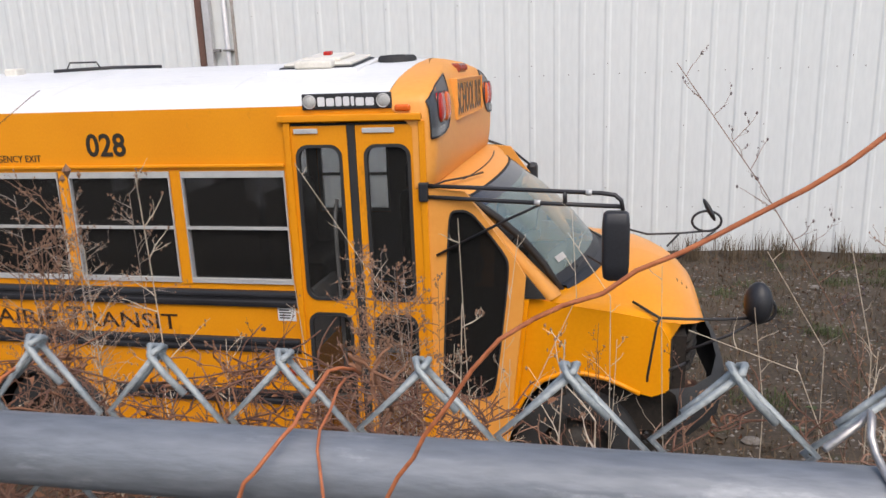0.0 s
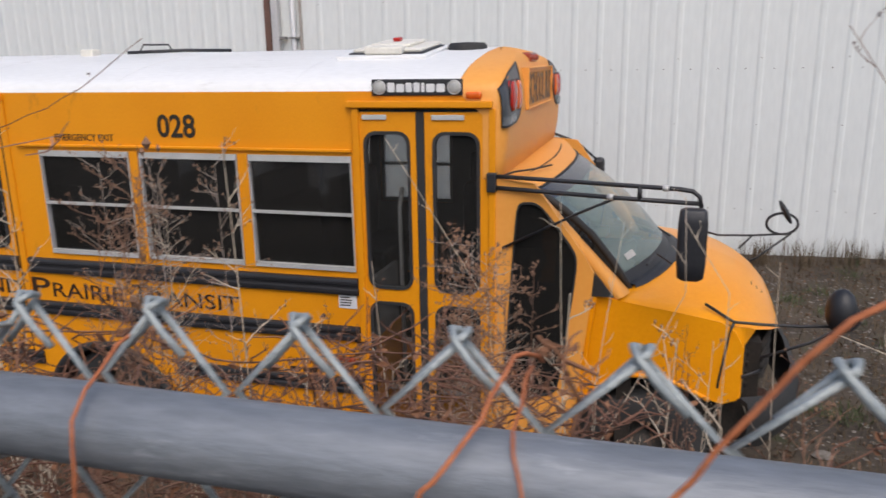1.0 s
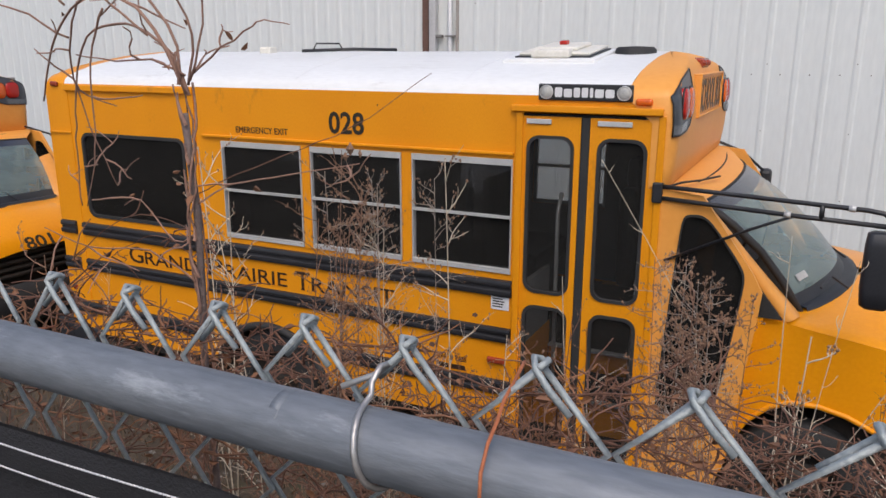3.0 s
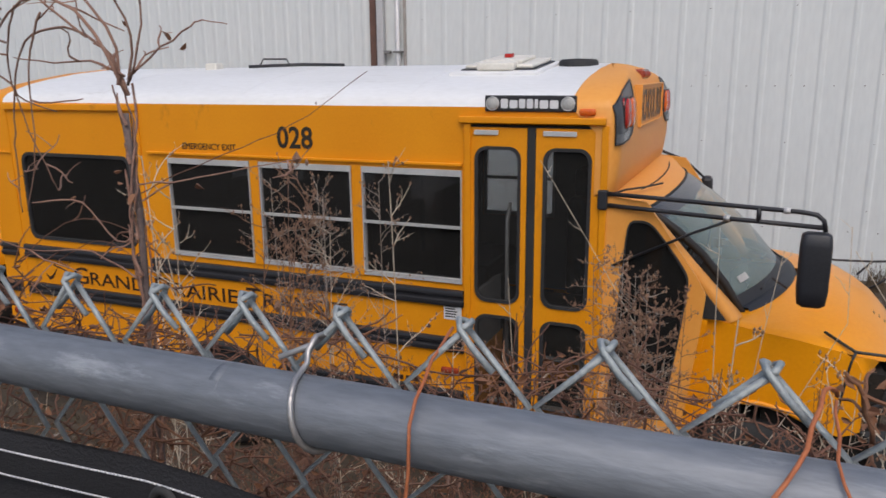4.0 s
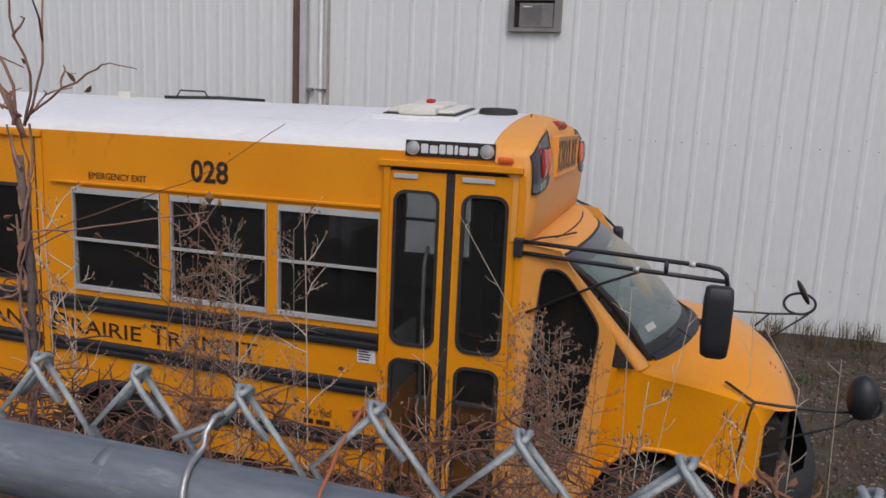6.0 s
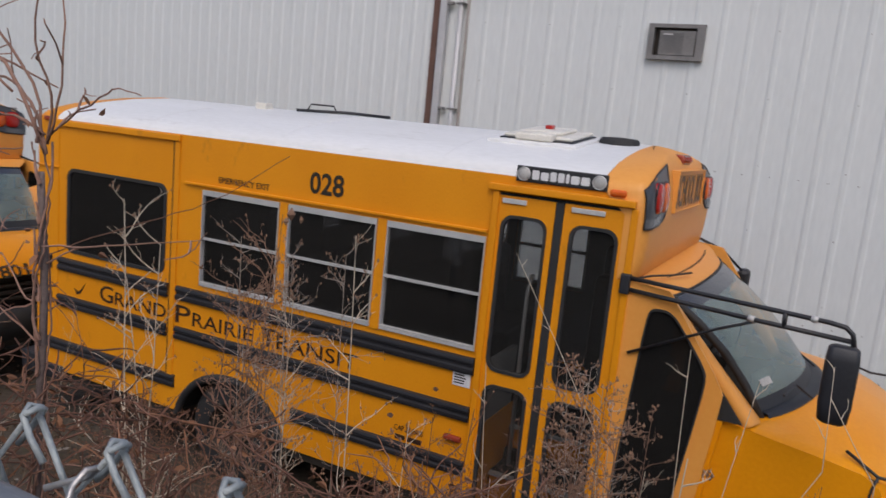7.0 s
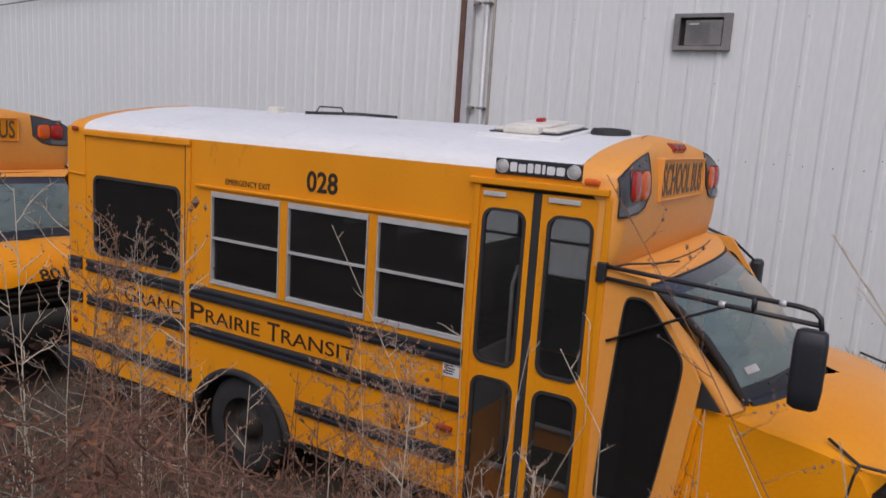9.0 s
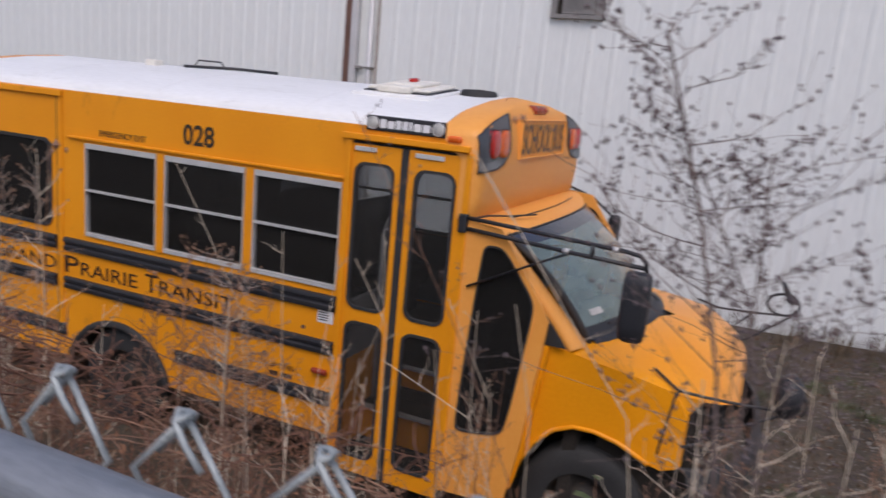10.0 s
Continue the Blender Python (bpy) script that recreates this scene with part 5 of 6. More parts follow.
def weed(seed, foot, tip, branches=10, reach=0.22, thick=0.0035, mat=STALK, heads=3, head=0.006, start=0.45, seedmat=SEEDS, name="dry_weed", label="tall dry branching weed with brown seed heads", amp=0.03, twig=3, via=(), limb=0.5, lift=(0.5, 1.4)):
    r = random.Random(seed)
    t = thing(name, (0, 0, 0), label, "weed" if name == "dry_weed" else name.replace("_", " "), "dry weeds along the fence" if name == "dry_weed" else "")
    if via:
        knots = [Vector(foot), *[Vector(p) for p in via], Vector(tip)]
        total = sum((c - a).length for a, c in zip(knots, knots[1:]))
        main = []
        for i in range(13):
            d = total * i / 12
            for a, c in zip(knots, knots[1:]):
                if d <= (c - a).length or c is knots[-1]:
                    main.append(a.lerp(c, min(d / (c - a).length, 1)) + Vector((r.uniform(-1, 1), r.uniform(-1, 1), 0)) * amp * 0.3)
                    break
                d -= (c - a).length
    else:
        main = wander(r, foot, tip, 12, amp)
    sb, hb = Build(), Build()
    sb.tube(main, thick, thick * 0.35, 5)
    L = (Vector(tip) - Vector(foot)).length
    for k in range(branches):
        f = start + (1 - start) * (k + r.random()) / branches
        i = min(int(f * 12), 11)
        p = main[i].lerp(main[i + 1], f * 12 - i)
        a = r.uniform(0, 6.283)
        d = Vector((math.cos(a), math.sin(a), r.uniform(*lift))).normalized()
        ln = reach * r.uniform(0.45, 1.0) * (1.15 - 0.6 * (f - start) / (1 - start))
        q = p + d * ln
        br = wander(r, p, q, 5, ln * 0.10)
        sb.tube(br, thick * limb, thick * limb * 0.45, 4)
        for m in range(twig):
            s = br[r.randint(1, 5)]
            a2 = r.uniform(0, 6.283)
            e = s + (d + Vector((math.cos(a2), math.sin(a2), r.uniform(-0.2, 0.8))) * 0.9).normalized() * ln * r.uniform(0.2, 0.5)
            tw = wander(r, s, e, 3, ln * 0.05)
            sb.tube(tw, thick * limb * 0.5, thick * limb * 0.3, 3)
            for _ in range(heads):
                c = tw[r.randint(1, 3)] + Vector((r.uniform(-1, 1), r.uniform(-1, 1), r.uniform(-1, 1))) * head
                h = head * r.uniform(0.5, 1.1)
                hb.ball(c, h * 0.5, h * 0.5, h * r.uniform(0.5, 1.1), 4)
        if heads:
            hb.ball(br[-1], head * 0.6, head * 0.6, head * 0.9, 5)
    part("stem", sb, mat, t)
    if hb.v:
        tagged(part("seed_spray", hb, seedmat, t), kind="stuff")
    return t




def vine(seed, lines, mat=VINE, leaves=0, twigs=0, name="dead_vine", label="dead brown climbing vine with curled leaves", reach=0.09, leafsize=0.005, category="vine", sides=6):
    """Bent stems along a few given bends: (points, thickness at foot, at tip)."""
    r = random.Random(seed)
    t = thing(name, (0, 0, 0), label, category)
    allp, tb, lb = [], Build(), Build()
    for pts, r0, r1 in lines:
        fine, q = [], [Vector(p) for p in pts]
        for i in range(len(q) - 1):
            a, b0, c, d = q[max(i - 1, 0)], q[i], q[i + 1], q[min(i + 2, len(q) - 1)]
            n = max(3, int((c - b0).length / 0.018))
            for k in range(n):
                t1 = k / n
                p = 0.5 * (2 * b0 + (c - a) * t1 + (2 * a - 5 * b0 + 4 * c - d) * t1 ** 2 + (3 * b0 - a - 3 * c + d) * t1 ** 3)
                fine.append(p + Vector((r.uniform(-1, 1), r.uniform(-1, 1), r.uniform(-1, 1))) * 0.0012)
        fine.append(q[-1])
        part("stem", Build().tube(fine, r0, r1, sides), mat, t, "", True)
        allp += fine
    for _ in range(twigs):
        p = r.choice(allp)
        d = Vector((r.uniform(-1, 1), r.uniform(-1, 1), r.uniform(-0.6, 1))).normalized() * reach * r.uniform(0.3, 1)
        w = wander(r, p, p + d, 5, reach * 0.12)
        tb.tube(w, 0.0013, 0.0007, 4)
        if r.random() < 0.5:
            tb.tube(wander(r, w[3], w[3] + d.orthogonal() * r.uniform(-0.6, 0.6), 3, reach * 0.05), 0.0009, 0.0005, 3)
    if twigs:
        tagged(part("twig", tb, mat, t), kind="stuff")
    for _ in range(leaves):
        p = r.choice(allp) + Vector((r.uniform(-1, 1), r.uniform(-1, 1), r.uniform(-1, 0.4))) * 0.015
        curled_leaf(r, lb, p, leafsize * r.uniform(0.6, 1.3))
    if leaves:
        tagged(part("dead_leaf", lb, DEADLEAF, t, "curled brown dead leaves"), kind="stuff")
    return t


def curled_leaf(r, b, p, s):
    """A small dry leaf folded along its middle rib."""
    e = Euler((r.uniform(0, 6.28), r.uniform(0, 6.28), r.uniform(0, 6.28))).to_matrix()
    k = r.uniform(0.3, 0.9)
    q = [(0, -1.2, 0), (0.5, -0.3, k), (0.45, 0.5, k), (0, 1.1, 0.2), (-0.45, 0.5, k * 0.8), (-0.5, -0.3, k), (0, 0, -0.05)]
    b.add([p + e @ (Vector(c) * s) for c in q], [(0, 1, 6), (1, 2, 6), (2, 3, 6), (3, 4, 6), (4, 5, 6), (5, 0, 6)])


# the vine that climbs a stake beside the fence and arches over
stake = thing("stake", (0, 0, 0), "grey weathered sapling stem overgrown by a dead vine", "stake")
r = random.Random(77)
part("stem", Build().tube([(4.834 + 0.003 * math.sin(k * 0.9) + r.uniform(-0.0008, 0.0008), -3.30 + 0.002 * math.cos(k * 0.7), 0.6 + 0.05 * k) for k in range(40)], 0.0056, 0.0040, 9), SAPLING_BARK, stake, "", True)
for k in range(16):
    z = 1.95 + 0.042 * k
    part("bark_flake", Build().tube(wander(r, (4.834 + r.uniform(-0.005, 0.005), -3.305, z), (4.834 + r.uniform(-0.008, 0.008), -3.306, z + r.uniform(0.02, 0.05)), 4, 0.003), 0.0022, 0.0008, 5), VINE_CROWN, stake)
tw = []
for o, turn, wide in ((0.0, 0.55, 0.0085), (2.2, 0.75, 0.0075), (4.0, 0.42, 0.010)):
    tw.append([(4.834 + wide * (0.75 + 0.5 * r.random()) * math.cos(k * turn + o), -3.30 + wide * math.sin(k * turn + o), 0.9 + 0.0285 * k + r.uniform(-0.004, 0.004)) for k in range(60)])
vine(1, [(tw[0], 0.0019, 0.0013), (tw[1], 0.0016, 0.0010), (tw[2], 0.0013, 0.0009)], VINE_CROWN, 30, 26, label="dead vine wound round a grey stem, with curled brown leaves", leafsize=0.006, reach=0.045)
vine(2, [
    ([(4.836, -3.30, 2.57), (4.81, -3.31, 2.635), (4.745, -3.30, 2.672), (4.66, -3.28, 2.668), (4.57, -3.25, 2.62), (4.50, -3.22, 2.55)], 0.00202, 0.00105),
    ([(4.84, -3.30, 2.57), (4.80, -3.29, 2.62), (4.70, -3.26, 2.645), (4.60, -3.23, 2.62), (4.53, -3.2, 2.50), (4.50, -3.18, 2.40)], 0.00180, 0.00082),
    ([(4.83, -3.30, 2.58), (4.82, -3.30, 2.64), (4.76, -3.32, 2.70), (4.62, -3.34, 2.71), (4.50, -3.33, 2.66)], 0.00166, 0.00075),
    ([(4.84, -3.30, 2.58), (4.862, -3.31, 2.63), (4.85, -3.32, 2.68), (4.87, -3.33, 2.74)], 0.00158, 0.00075),
    ([(4.845, -3.30, 2.585), (4.875, -3.31, 2.64), (4.878, -3.31, 2.70), (4.86, -3.3, 2.75)], 0.00144, 0.00068),
    ([(4.845, -3.30, 2.59), (4.89, -3.30, 2.617), (4.93, -3.30, 2.637), (4.945, -3.30, 2.642), (4.975, -3.30, 2.638)], 0.00122, 0.00052),
    ([(4.838, -3.30, 2.59), (4.80, -3.31, 2.605), (4.76, -3.32, 2.603), (4.70, -3.32, 2.61)], 0.00144, 0.00060),
    ([(4.70, -3.28, 2.66), (4.66, -3.27, 2.60), (4.64, -3.26, 2.50), (4.60, -3.25, 2.42)], 0.00144, 0.00060),
    ([(4.64, -3.28, 2.665), (4.60, -3.3, 2.70), (4.55, -3.32, 2.69), (4.52, -3.33, 2.63)], 0.00144, 0.00060),
    ([(4.834, -3.30, 2.45), (4.88, -3.29, 2.475), (4.95, -3.28, 2.49), (5.03, -3.27, 2.505)], 0.00115, 0.00045),
    ([(4.834, -3.30, 2.42), (4.78, -3.28, 2.40), (4.72, -3.27, 2.44), (4.68, -3.26, 2.43)], 0.00130, 0.00052),
    ([(4.834, -3.30, 2.36), (4.76, -3.3, 2.39), (4.66, -3.3, 2.385), (4.58, -3.3, 2.40)], 0.00130, 0.00052),
    ([(4.74, -3.31, 2.672), (4.66, -3.33, 2.72), (4.55, -3.35, 2.71), (4.46, -3.36, 2.62), (4.44, -3.36, 2.52)], 0.00158, 0.00068),
    ([(4.66, -3.28, 2.668), (4.60, -3.25, 2.60), (4.585, -3.22, 2.52), (4.60, -3.2, 2.44)], 0.00144, 0.00060),
    ([(4.60, -3.25, 2.63), (4.52, -3.28, 2.67), (4.45, -3.3, 2.64), (4.43, -3.3, 2.56)], 0.00144, 0.00060),
    ([(4.80, -3.31, 2.63), (4.72, -3.34, 2.70), (4.64, -3.36, 2.75)], 0.00144, 0.00060),
], VINE_CROWN, 16, 44, label="arching dead vine crown with thin twigs", leafsize=0.0045, reach=0.07)
# long pale canes that cross the view
for k, pts in enumerate([
    [(4.80, -3.28, 2.45), (4.90, -3.25, 2.497), (4.99, -3.22, 2.535), (5.075, -3.2, 2.592)],
    [(4.50, -3.2, 2.33), (4.62, -3.2, 2.40), (4.74, -3.2, 2.385), (4.84, -3.25, 2.33)],
    [(4.45, -3.1, 2.30), (4.62, -3.15, 2.36), (4.80, -3.2, 2.31)],
]):
    vine(20 + k, [(pts, 0.0008, 0.0004)], VINE, 1, 0 if k == 0 else 4, name="vine_cane", label="thin bare cane of a dead vine", reach=0.06)

# orange stems over the rail
for k, (pts, r0, r1) in enumerate([
    ([(5.50, -3.60, 2.24), (5.545, -3.625, 2.37), (5.568, -3.63, 2.417), (5.587, -3.63, 2.45), (5.62, -3.63, 2.494), (5.66, -3.63, 2.517), (5.703, -3.63, 2.540), (5.743, -3.63, 2.566), (5.765, -3.63, 2.583)], 0.00105, 0.0010),
    ([(5.515, -3.50, 2.42), (5.505, -3.53, 2.432), (5.497, -3.565, 2.417), (5.482, -3.588, 2.398), (5.468, -3.59, 2.375), (5.44, -3.59, 2.30)], 0.0012, 0.0012),
    ([(5.512, -3.52, 2.425), (5.512, -3.562, 2.412), (5.520, -3.588, 2.39), (5.524, -3.59, 2.35)], 0.0009, 0.0008),
    ([(5.293, -3.50, 2.43), (5.297, -3.545, 2.424), (5.301, -3.585, 2.402), (5.301, -3.59, 2.36), (5.297, -3.59, 2.28)], 0.0011, 0.0010),
    ([(4.86, -3.50, 2.38), (4.88, -3.57, 2.40), (4.885, -3.60, 2.36), (4.88, -3.60, 2.25)], 0.0011, 0.0010),
]):
    vine(40 + k, [(pts, r0, r1)], ORANGE_VINE, 0, 0, name="orange_vine", label="dry orange vine stem wound over the fence rail", sides=8)
t = vine(49, [([(5.535, -3.50, 2.395), (5.525, -3.51, 2.425), (5.515, -3.52, 2.44)], 0.0015, 0.001)], DEADLEAF, 10, 6, name="vine_leaf_clump", label="clump of curled rust-brown vine leaves", leafsize=0.0032, reach=0.03)

# tangle of red-brown vines low behind the mesh
r = random.Random(5)
for k in range(30):
    x, y, z = r.uniform(4.35, 5.25), r.uniform(-3.48, -3.15), r.uniform(2.08, 2.34)
    pts = [(x, y, z)]
    for _ in range(4):
        x, y, z = x + r.uniform(-0.16, 0.2), min(max(y + r.uniform(-0.08, 0.08), -3.49), -3.1), min(max(z + r.uniform(-0.09, 0.10), 2.0), 2.37 - (y + 3.4) * 0.5)
        pts.append((x, y, z))
    vine(60 + k, [(pts, 0.0012, 0.0006)], VINE if k % 3 else DEADLEAF, 9, 14, name="vine_tangle", label="tangled red-brown vine twigs behind the fence", reach=0.08, leafsize=0.0055)
for k in range(30):
    x, y, z = r.uniform(4.6, 5.5), r.uniform(-3.40, -3.0), r.uniform(2.05, 2.25)
    pts = [(x, y, z)]
    for _ in range(5):
        x, y, z = x + r.uniform(-0.12, 0.16), min(max(y + r.uniform(-0.08, 0.08), -3.49), -2.95), min(max(z + r.uniform(-0.1, 0.12), 2.0), 2.36 - (y + 3.4) * 0.42)
        pts.append((x, y, z))
    vine(800 + k, [(pts, 0.0011, 0.0005)], VINE, 10, 16, name="vine_tangle", label="tangled red-brown vine twigs behind the fence", reach=0.08, leafsize=0.005)
for k in range(22):
    x, y, z = r.uniform(5.2, 5.8), r.uniform(-3.40, -3.0), r.uniform(2.02, 2.2)
    pts = [(x, y, z)]
    for _ in range(4):
        x, y, z = x + r.uniform(-0.14, 0.16), y + r.uniform(-0.06, 0.06), min(z + r.uniform(-0.07, 0.09), 2.33 - (y + 3.4) * 0.45)
        pts.append((x, y, z))
    vine(90 + k, [(pts, 0.001, 0.0005)], VINE if k % 2 else STALK, 8, 16, name="vine_tangle", label="tangled red-brown vine twigs behind the fence", reach=0.08, leafsize=0.005)

# tall weeds behind the fence: foot, tip, branches, spread
def tall(seed, x, y, top, tx=0.0, ty=0.0, n=11, reach=0.2, thick=0.003, pale=False, head=0.0045, twig=4):
    weed(seed, (x, y, bank(x, y)), (x + tx, y + ty, top), n, reach, thick, PALE_STALK if pale else STALK, 2, head, 0.62, twig=twig)


tall(101, 4.70, -2.78, 2.38, 0.02, 0, 48, 0.14, 0.0022, False, 0.004, 6)
tall(121, 4.66, -2.82, 2.33, 0.06, 0, 22, 0.13, 0.0022, False, 0.004, 6)
tall(122, 4.78, -2.74, 2.30, -0.04, 0, 22, 0.12, 0.0022, True, 0.004, 6)
tall(123, 4.52, -2.72, 2.30, 0.06, 0, 22, 0.14, 0.0022, False, 0.004, 5)
tall(124, 5.24, -2.84, 2.20, 0.05, 0, 34, 0.12, 0.0022, False, 0.004, 6)
tall(102, 4.60, -2.72, 2.28, 0.04, 0, 18, 0.17, 0.0028, False, 0.005, 5)
tall(103, 4.86, -2.75, 2.44, 0.01, 0, 12, 0.13, 0.0026, True, 0.0045, 3)
tall(104, 4.50, -2.85, 2.30, -0.06, 0, 12, 0.16, 0.0026, True)
tall(105, 5.27, -2.78, 2.27, 0.03, 0, 44, 0.13, 0.0022, False, 0.005, 5)
tall(106, 5.34, -2.70, 2.20, 0.0, 0, 32, 0.13, 0.0024, False, 0.005, 5)
tall(107, 5.46, -2.85, 2.25, 0.0, 0, 12, 0.13, 0.0026, True)
tall(108, 5.56, -2.75, 2.16, 0.05, 0, 12, 0.15, 0.0026, True)
tall(109, 5.14, -2.90, 2.16, -0.03, 0, 16, 0.15, 0.0026)
tall(110, 4.30, -2.75, 2.43, 0.01, 0, 12, 0.18, 0.003, True)
tall(111, 4.10, -2.55, 2.30, 0.1, 0, 14, 0.22, 0.0032, True)
tall(112, 4.32, -2.32, 2.38, 0.05, 0, 3, 0.08, 0.0028, False, 0.02, 1)
tall(113, 5.02, -2.95, 2.12, -0.03, 0, 14, 0.15, 0.0026)
tall(114, 5.66, -2.95, 2.12, 0.0, 0, 14, 0.14, 0.0026, True)
tall(115, 5.80, -2.7, 2.05, 0.0, 0, 14, 0.16, 0.003)
tall(116, 6.0, -2.9, 2.1, 0.05, 0, 10, 0.15, 0.003, True)
tall(117, 4.0, -2.9, 2.2, 0.0, 0, 12, 0.2, 0.003)
# bare canes: one leaning over the yard, one crooked before the entrance
weed(130, (6.25, -2.97, 0.6), (5.748, -2.97, 2.595), 14, 0.075, 0.0014, STALK, 2, 0.0028, 0.80, BUDS, "bare_cane", "bare leaning cane with dark buds", 0.004, 2, [(6.17, -2.97, 1.55), (6.056, -2.97, 2.051), (5.968, -2.97, 2.255), (5.921, -2.97, 2.338), (5.88, -2.97, 2.404), (5.838, -2.97, 2.466), (5.791, -2.97, 2.532)], 0.35)
weed(131, (6.45, -3.05, 0.6), (5.954, -3.05, 2.571), 7, 0.09, 0.0016, PALE_STALK, 0, 0.004, 0.75, BUDS, "bare_cane", "pale crooked bare cane", 0.006, 1, [(6.157, -3.05, 2.333), (6.095, -3.05, 2.398), (6.043, -3.05, 2.45), (5.99, -3.05, 2.525)], 0.4)
weed(132, (5.55, -2.6, 0.5), (5.42, -2.65, 2.34), 4, 0.10, 0.002, PALE_STALK, 0, 0.004, 0.6, BUDS, "bare_cane", "pale crooked bare cane", 0.03, 1)
weed(133, (5.1, -2.2, 0.3), (4.95, -2.3, 2.12), 5, 0.14, 0.0026, PALE_STALK, 0, 0.004, 0.5, BUDS, "bare_cane", "pale crooked bare cane", 0.04, 1)
weed(134, (5.9, -2.4, 0.4), (5.78, -2.5, 2.22), 4, 0.12, 0.002, PALE_STALK, 0, 0.004, 0.6, BUDS, "bare_cane", "pale crooked bare cane", 0.03, 1)
# the budding sapling
weed(140, (6.36, -3.05, 0.6), (6.145, -3.05, 2.71), 30, 0.23, 0.0044, SAPLING_BARK, 3, 0.0044, 0.83, BUDS, "sapling", "bare young sapling with small dark buds", 0.004, 5, [(6.30, -3.05, 1.6), (6.265, -3.05, 2.236), (6.236, -3.05, 2.424), (6.21, -3.05, 2.511)], 0.16, (0.05, 1.2))
for k, (x, y, top) in enumerate(((6.28, -2.75, 2.18), (6.40, -2.95, 2.24), (6.52, -2.8, 2.22), (6.62, -2.95, 2.20), (6.15, -2.7, 2.0), (6.72, -2.7, 2.12), (6.46, -2.5, 1.95))):
    tall(150 + k, x, y, top, 0.03, 0, 14, 0.16, 0.0028, True, 0.0045, 3)
weed(141, (6.33, -3.02, 0.6), (6.26, -3.0, 2.60), 30, 0.26, 0.0034, SAPLING_BARK, 3, 0.0044, 0.81, BUDS, "sapling", "bare young sapling with small dark buds", 0.006, 5, [(6.28, -3.03, 2.2)], 0.16, (0.05, 1.2))
weed(142, (6.40, -2.98, 0.6), (6.19, -2.98, 2.58), 30, 0.24, 0.003, SAPLING_BARK, 3, 0.0044, 0.81, BUDS, "sapling", "bare young sapling with small dark buds", 0.006, 5, [(6.33, -2.98, 2.0), (6.28, -2.98, 2.4)], 0.16, (0.05, 1.2))
# pale crooked canes before the bus: bends from the top down, then the foot
for k, (pts, foot) in enumerate([
    ([(5.61, -2.7, 2.328), (5.641, -2.7, 2.34), (5.673, -2.7, 2.307), (5.682, -2.7, 2.225)], (5.70, -2.6)),
    ([(5.52, -2.6, 2.30), (5.50, -2.6, 2.15), (5.48, -2.6, 2.0)], (5.5, -2.55)),
    ([(5.105, -2.6, 2.434), (5.131, -2.6, 2.343), (5.252, -2.6, 2.246), (5.30, -2.6, 2.10)], (5.36, -2.55)),
    ([(5.617, -2.6, 2.346), (5.652, -2.6, 2.252), (5.594, -2.6, 2.10), (5.489, -2.6, 1.894)], (5.42, -2.5)),
    ([(5.978, -2.9, 2.362), (6.013, -2.9, 2.257), (6.017, -2.9, 2.135)], (6.05, -2.8)),
    ([(5.88, -2.9, 2.35), (5.952, -2.9, 2.257), (5.96, -2.9, 2.20)], (6.0, -2.8)),
    ([(5.868, -2.9, 2.273), (5.862, -2.9, 2.235), (5.885, -2.9, 2.185)], (5.92, -2.8)),
    ([(5.783, -2.9, 2.238), (5.827, -2.9, 2.21), (5.912, -2.9, 2.196), (5.973, -2.9, 2.15)], (6.1, -2.8)),
]):
    down = list(reversed(pts))
    weed(700 + k, (*foot, bank(*foot)), down[-1], 6, 0.06, 0.0017, PALE_STALK, 0, 0.004, 0.7, BUDS, "bare_cane", "pale crooked bare cane", 0.008, 1, down[:-1], 0.45)
# thin brush between the fence and the bus
r = random.Random(31)
for k in range(22):
    x, y = r.uniform(4.9, 5.75), r.uniform(-2.75, -1.9)
    top = 2.28 - (y + 2.75) * 0.45 - r.uniform(0, 0.35)
    weed(720 + k, (x, y, bank(x, y)), (x + r.uniform(-0.12, 0.12), y, top), 16, 0.14, 0.0022, (PALE_STALK, VINE, VINE)[k % 3], 1, 0.004, 0.5, twig=4, limb=0.4)
for k in range(30):
    x, y = r.uniform(6.2, 6.85), r.uniform(-2.9, -2.1)
    weed(760 + k, (x, y, bank(x, y)), (x + r.uniform(-0.12, 0.12), y, r.uniform(2.0, 2.36) - (y + 2.9) * 0.2), 16, 0.15, 0.0028, (PALE_STALK, PALE_STALK, STALK)[k % 3], 1, 0.004, 0.5, twig=4, limb=0.4)

# fine grey brush before the cab window and the second side window
for k in range(7):
    x = 5.21 + 0.021 * k
    weed(900 + k, (x + 0.02, -2.6, bank(x, -2.6)), (x + 0.04 * math.sin(k * 2.3), -2.62 + 0.02 * (k % 3), 2.27 - 0.008 * k), 26, 0.085, 0.0015, TWIG_GREY if k % 3 else STALK, 1, 0.0038, 0.80, twig=5, limb=0.5, lift=(-0.2, 1.0))
for k in range(5):
    x = 4.62 + 0.05 * k
    weed(920 + k, (x + 0.02, -2.75, bank(x, -2.75)), (x + 0.04 * math.sin(k * 1.7), -2.75 + 0.02 * (k % 3), 2.40 - 0.012 * (k % 4)), 22, 0.10, 0.0015, TWIG_GREY, 1, 0.0036, 0.80, twig=5, limb=0.5, lift=(-0.1, 1.2))

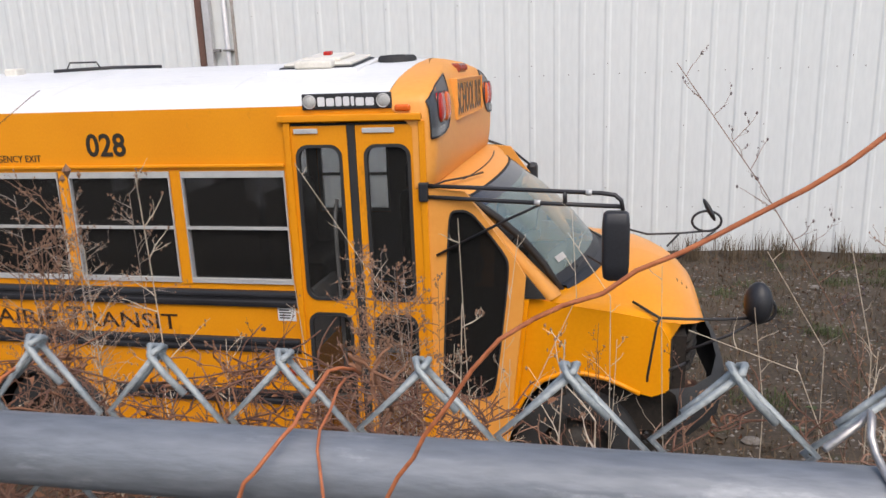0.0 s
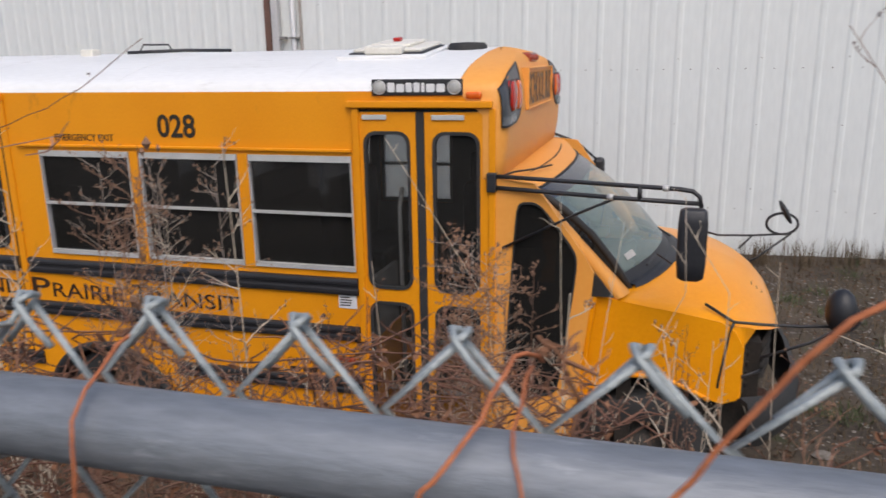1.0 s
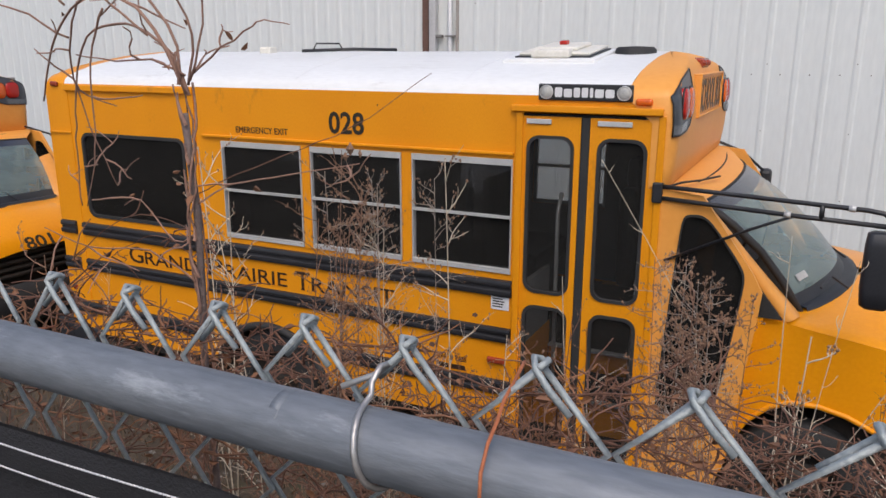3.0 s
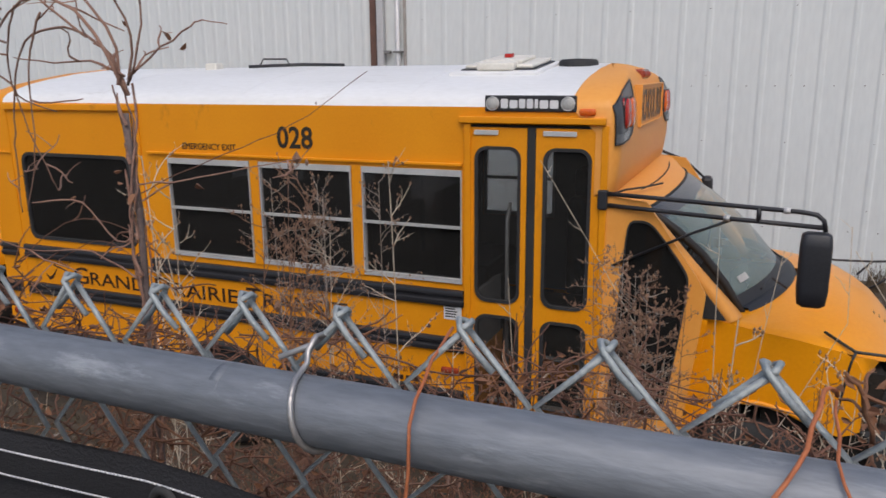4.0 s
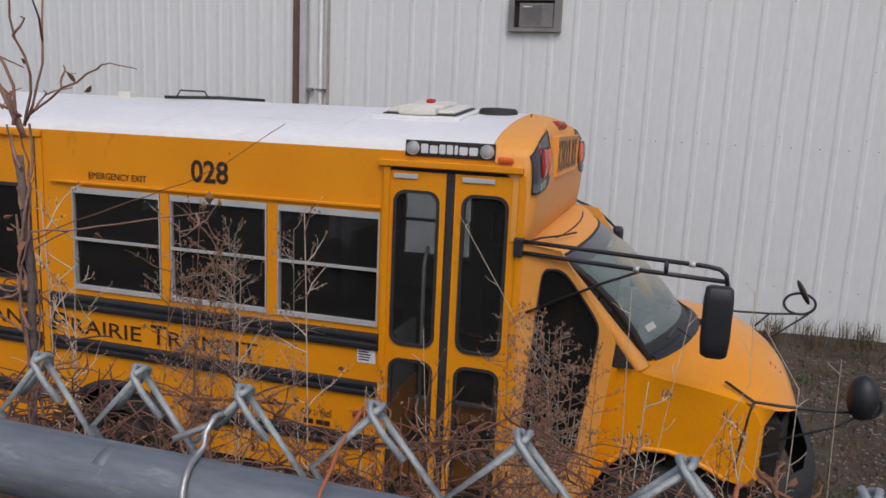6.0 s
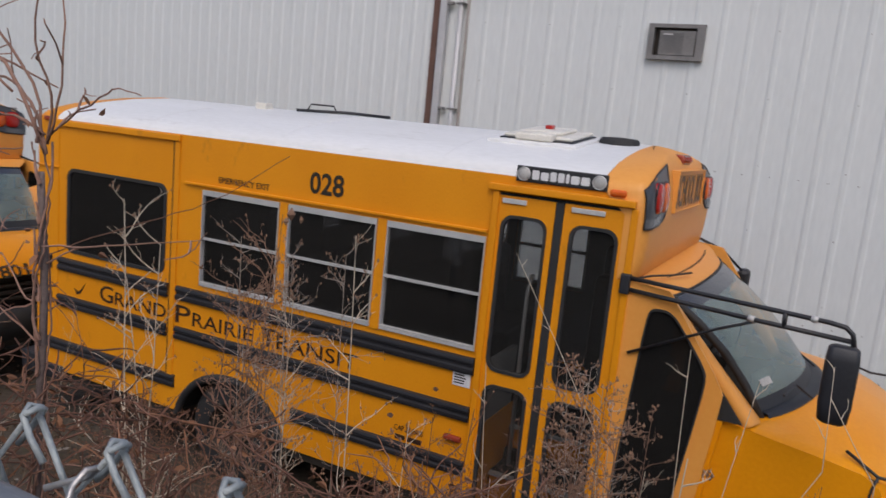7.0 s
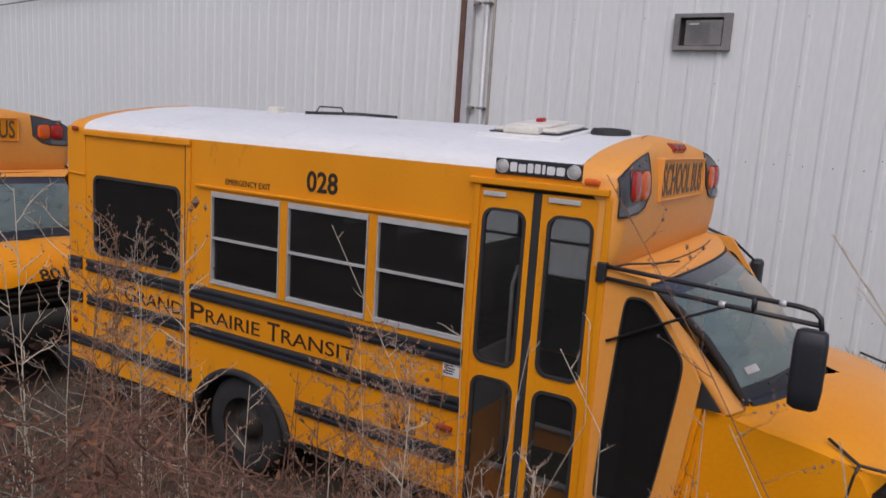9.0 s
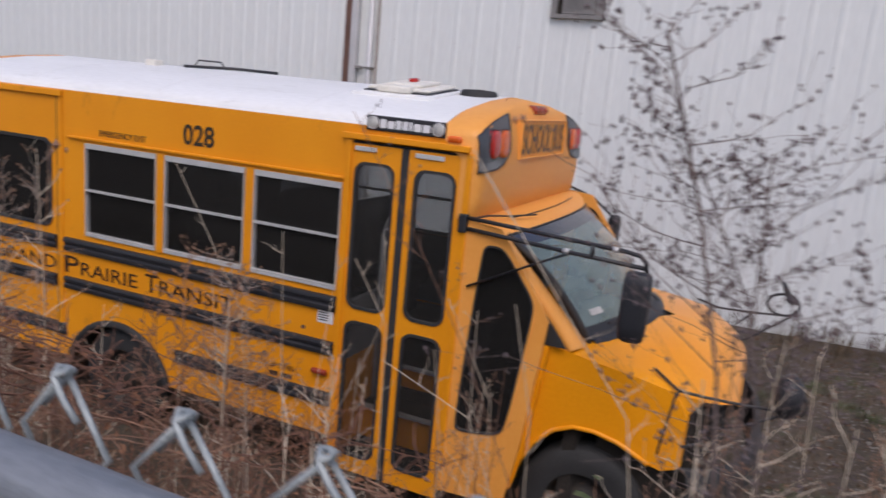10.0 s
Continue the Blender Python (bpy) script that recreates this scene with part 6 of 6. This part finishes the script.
# lower brush on the bank and in the yard
r = random.Random(12)
for k in range(50):
    x, y = r.uniform(2.6, 7.2), r.uniform(-2.9, -0.7)
    g0 = bank(x, y)
    hgt = r.uniform(0.45, 0.95) + (0.35 if y < -1.8 else 0.1)
    weed(300 + k, (x, y, g0), (x + r.uniform(-0.25, 0.25), y + r.uniform(-0.15, 0.15), g0 + hgt), 9, 0.26, 0.0024, PALE_STALK if k % 3 == 0 else STALK, 1, 0.004, 0.25, twig=4, limb=0.4)
for k in range(18):
    x, y = r.uniform(-2.5, 3.0), r.uniform(-2.6, -0.4)
    g0 = bank(x, y)
    weed(400 + k, (x, y, g0), (x + r.uniform(-0.25, 0.25), y + r.uniform(-0.15, 0.15), g0 + r.uniform(0.5, 1.2)), 9, 0.28, 0.0026, PALE_STALK if k % 3 == 0 else STALK, 1, 0.004, 0.25, twig=4, limb=0.4)
# rusty-brown bushes by the wheels and the door
for k, (x, y, h) in enumerate(((1.75, -0.45, 0.62), (2.15, -0.5, 0.7), (2.5, -0.6, 0.55), (4.1, -0.5, 0.9), (4.35, -0.6, 0.8), (3.2, -0.8, 0.6), (5.0, -0.7, 0.6), (4.7, -1.0, 0.75), (5.5, -0.6, 0.55), (1.95, -0.7, 0.85), (2.3, -0.9, 0.8), (3.7, -0.6, 0.8), (3.9, -0.75, 0.95), (4.25, -0.8, 1.15))):
    for j in range(3):
        xx, yy = x + r.uniform(-0.15, 0.15), y + r.uniform(-0.12, 0.12)
        weed(500 + 3 * k + j, (xx, yy, bank(xx, yy)), (xx + r.uniform(-0.2, 0.2), yy + r.uniform(-0.1, 0.1), bank(xx, yy) + h * r.uniform(0.8, 1.2)), 16, 0.26, 0.0022, VINE, 3, 0.008, 0.1, DEADLEAF, "dry_bush", "rust-brown dry bush beside the bus", 0.03, 4)


# ground cover
def blades(seed, n, box, h, mat, name, label, lean=0.5, clump=0):
    r = random.Random(seed)
    b = Build()
    cx = [(r.uniform(box[0], box[1]), r.uniform(box[2], box[3])) for _ in range(max(clump, 1))]
    for _ in range(n):
        if clump:
            c = r.choice(cx)
            x, y = c[0] + r.gauss(0, 0.07), c[1] + r.gauss(0, 0.07)
        else:
            x, y = r.uniform(box[0], box[1]), r.uniform(box[2], box[3])
        z = bank(x, y)
        a, s = r.uniform(0, 6.283), h * r.uniform(0.4, 1.2)
        l = lean * r.uniform(0.2, 1.6)
        d, w = Vector((math.cos(a), math.sin(a), 0)), Vector((-math.sin(a), math.cos(a), 0)) * 0.0035 * (1 + h)
        p = Vector((x, y, z - 0.01))
        m, e = p + d * s * l * 0.35 + Vector((0, 0, s * 0.6)), p + d * s * l + Vector((0, 0, s * max(0.25, 1 - l * 0.5)))
        b.add([p - w, p + w, m + w * 0.7, m - w * 0.7, e], [(0, 1, 2, 3), (3, 2, 4)])
    solid(name, b, mat, label, "grass", kind="stuff")


blades(1, 9000, (-3, 8, -3.4, -0.05), 0.16, GRASS, "dead_grass", "flattened dead straw-coloured grass", 1.0)
blades(2, 16000, (6.3, 13, -3, 5.6), 0.14, GRASS, "dead_grass", "flattened dead straw-coloured grass", 1.0)
blades(3, 4000, (5.5, 13, 3.0, 5.6), 0.10, GREEN, "green_grass", "short dull green grass near the wall", 0.6, 60)
blades(4, 1300, (5.5, 13, 5.2, 5.66), 0.34, GRASS, "tall_dry_grass", "tall dry grass along the foot of the wall", 0.35, 45)
blades(5, 1500, (6.2, 9, -2.8, 2), 0.12, GREEN, "green_grass", "sparse dull green grass", 0.6, 30)


def seedling(seed, x, y, n):
    """A low plant with a few broad dull green leaves."""
    r = random.Random(seed)
    t = thing("green_seedling", (0, 0, 0), "low weed with broad dull green leaves", "weed")
    stem, z = Build(), bank(x, y)
    top = 1.55 + r.uniform(-0.12, 0.12)
    line = wander(r, (x, y, z), (x + r.uniform(-0.06, 0.06), y, z + top), 8, 0.02)
    part("stem", stem.tube(line, 0.003, 0.0012, 5), STALK, t)
    for k in range(n):
        p = line[8 - k % 4] + Vector((0, 0, -0.012 * k))
        a, ln = r.uniform(0, 6.283), r.uniform(0.028, 0.045)
        d, w = Vector((math.cos(a), math.sin(a), 0.35)), Vector((-math.sin(a), math.cos(a), 0)) * ln * 0.34
        q = [p, p + d * ln * 0.35 + w, p + d * ln * 0.75 + w * 0.8, p + d * ln + Vector((0, 0, -0.006)), p + d * ln * 0.75 - w * 0.8, p + d * ln * 0.35 - w, p + d * ln * 0.5 + Vector((0, 0, -0.005))]
        part("leaf", Build().add(q, [(0, 1, 6), (1, 2, 6), (2, 3, 6), (3, 4, 6), (4, 5, 6), (5, 0, 6)]), GREEN, t, "broad dull green leaf")


for k, (x, y) in enumerate(((6.0, -2.55), (6.09, -2.5), (6.03, -2.42))):
    seedling(950 + k, x, y, 6)


def litter(seed, n, box, mat, name, label, size, leaf):
    r = random.Random(seed)
    b = Build()
    for _ in range(n):
        x, y = r.uniform(box[0], box[1]), r.uniform(box[2], box[3])
        p = Vector((x, y, bank(x, y) + size * 0.3))
        if leaf:
            curled_leaf(r, b, p, size * r.uniform(0.5, 1.3))
        else:
            s = size * r.uniform(0.4, 1.4)
            b.ball(p - Vector((0, 0, s * 0.4)), s, s * r.uniform(0.6, 1), s * r.uniform(0.4, 0.8), 5)
    solid(name, b, mat, label, "ground litter", kind="stuff")


litter(6, 11000, (-2, 12, -3.2, 5.5), LITTER, "fallen_leaf", "scattered brown fallen leaves", 0.02, True)
litter(7, 6500, (5.8, 12, -2.5, 5), STONE, "gravel", "scattered pale gravel stones", 0.017, False)
litter(8, 700, (-2, 6, -3.0, -0.2), STONE, "gravel", "scattered pale gravel stones", 0.025, False)
r = random.Random(9)
for k in range(9):
    x, y = r.uniform(6.4, 9.5), r.uniform(-0.5, 4.8)
    b = Build()
    s = r.uniform(0.04, 0.09)
    b.ball((x, y, bank(x, y) + 0.01), s, s * 0.7, s * 0.45, 8)
    solid("stone", b, STONE, "pale loose stone on the dirt", "stone", "loose stones")
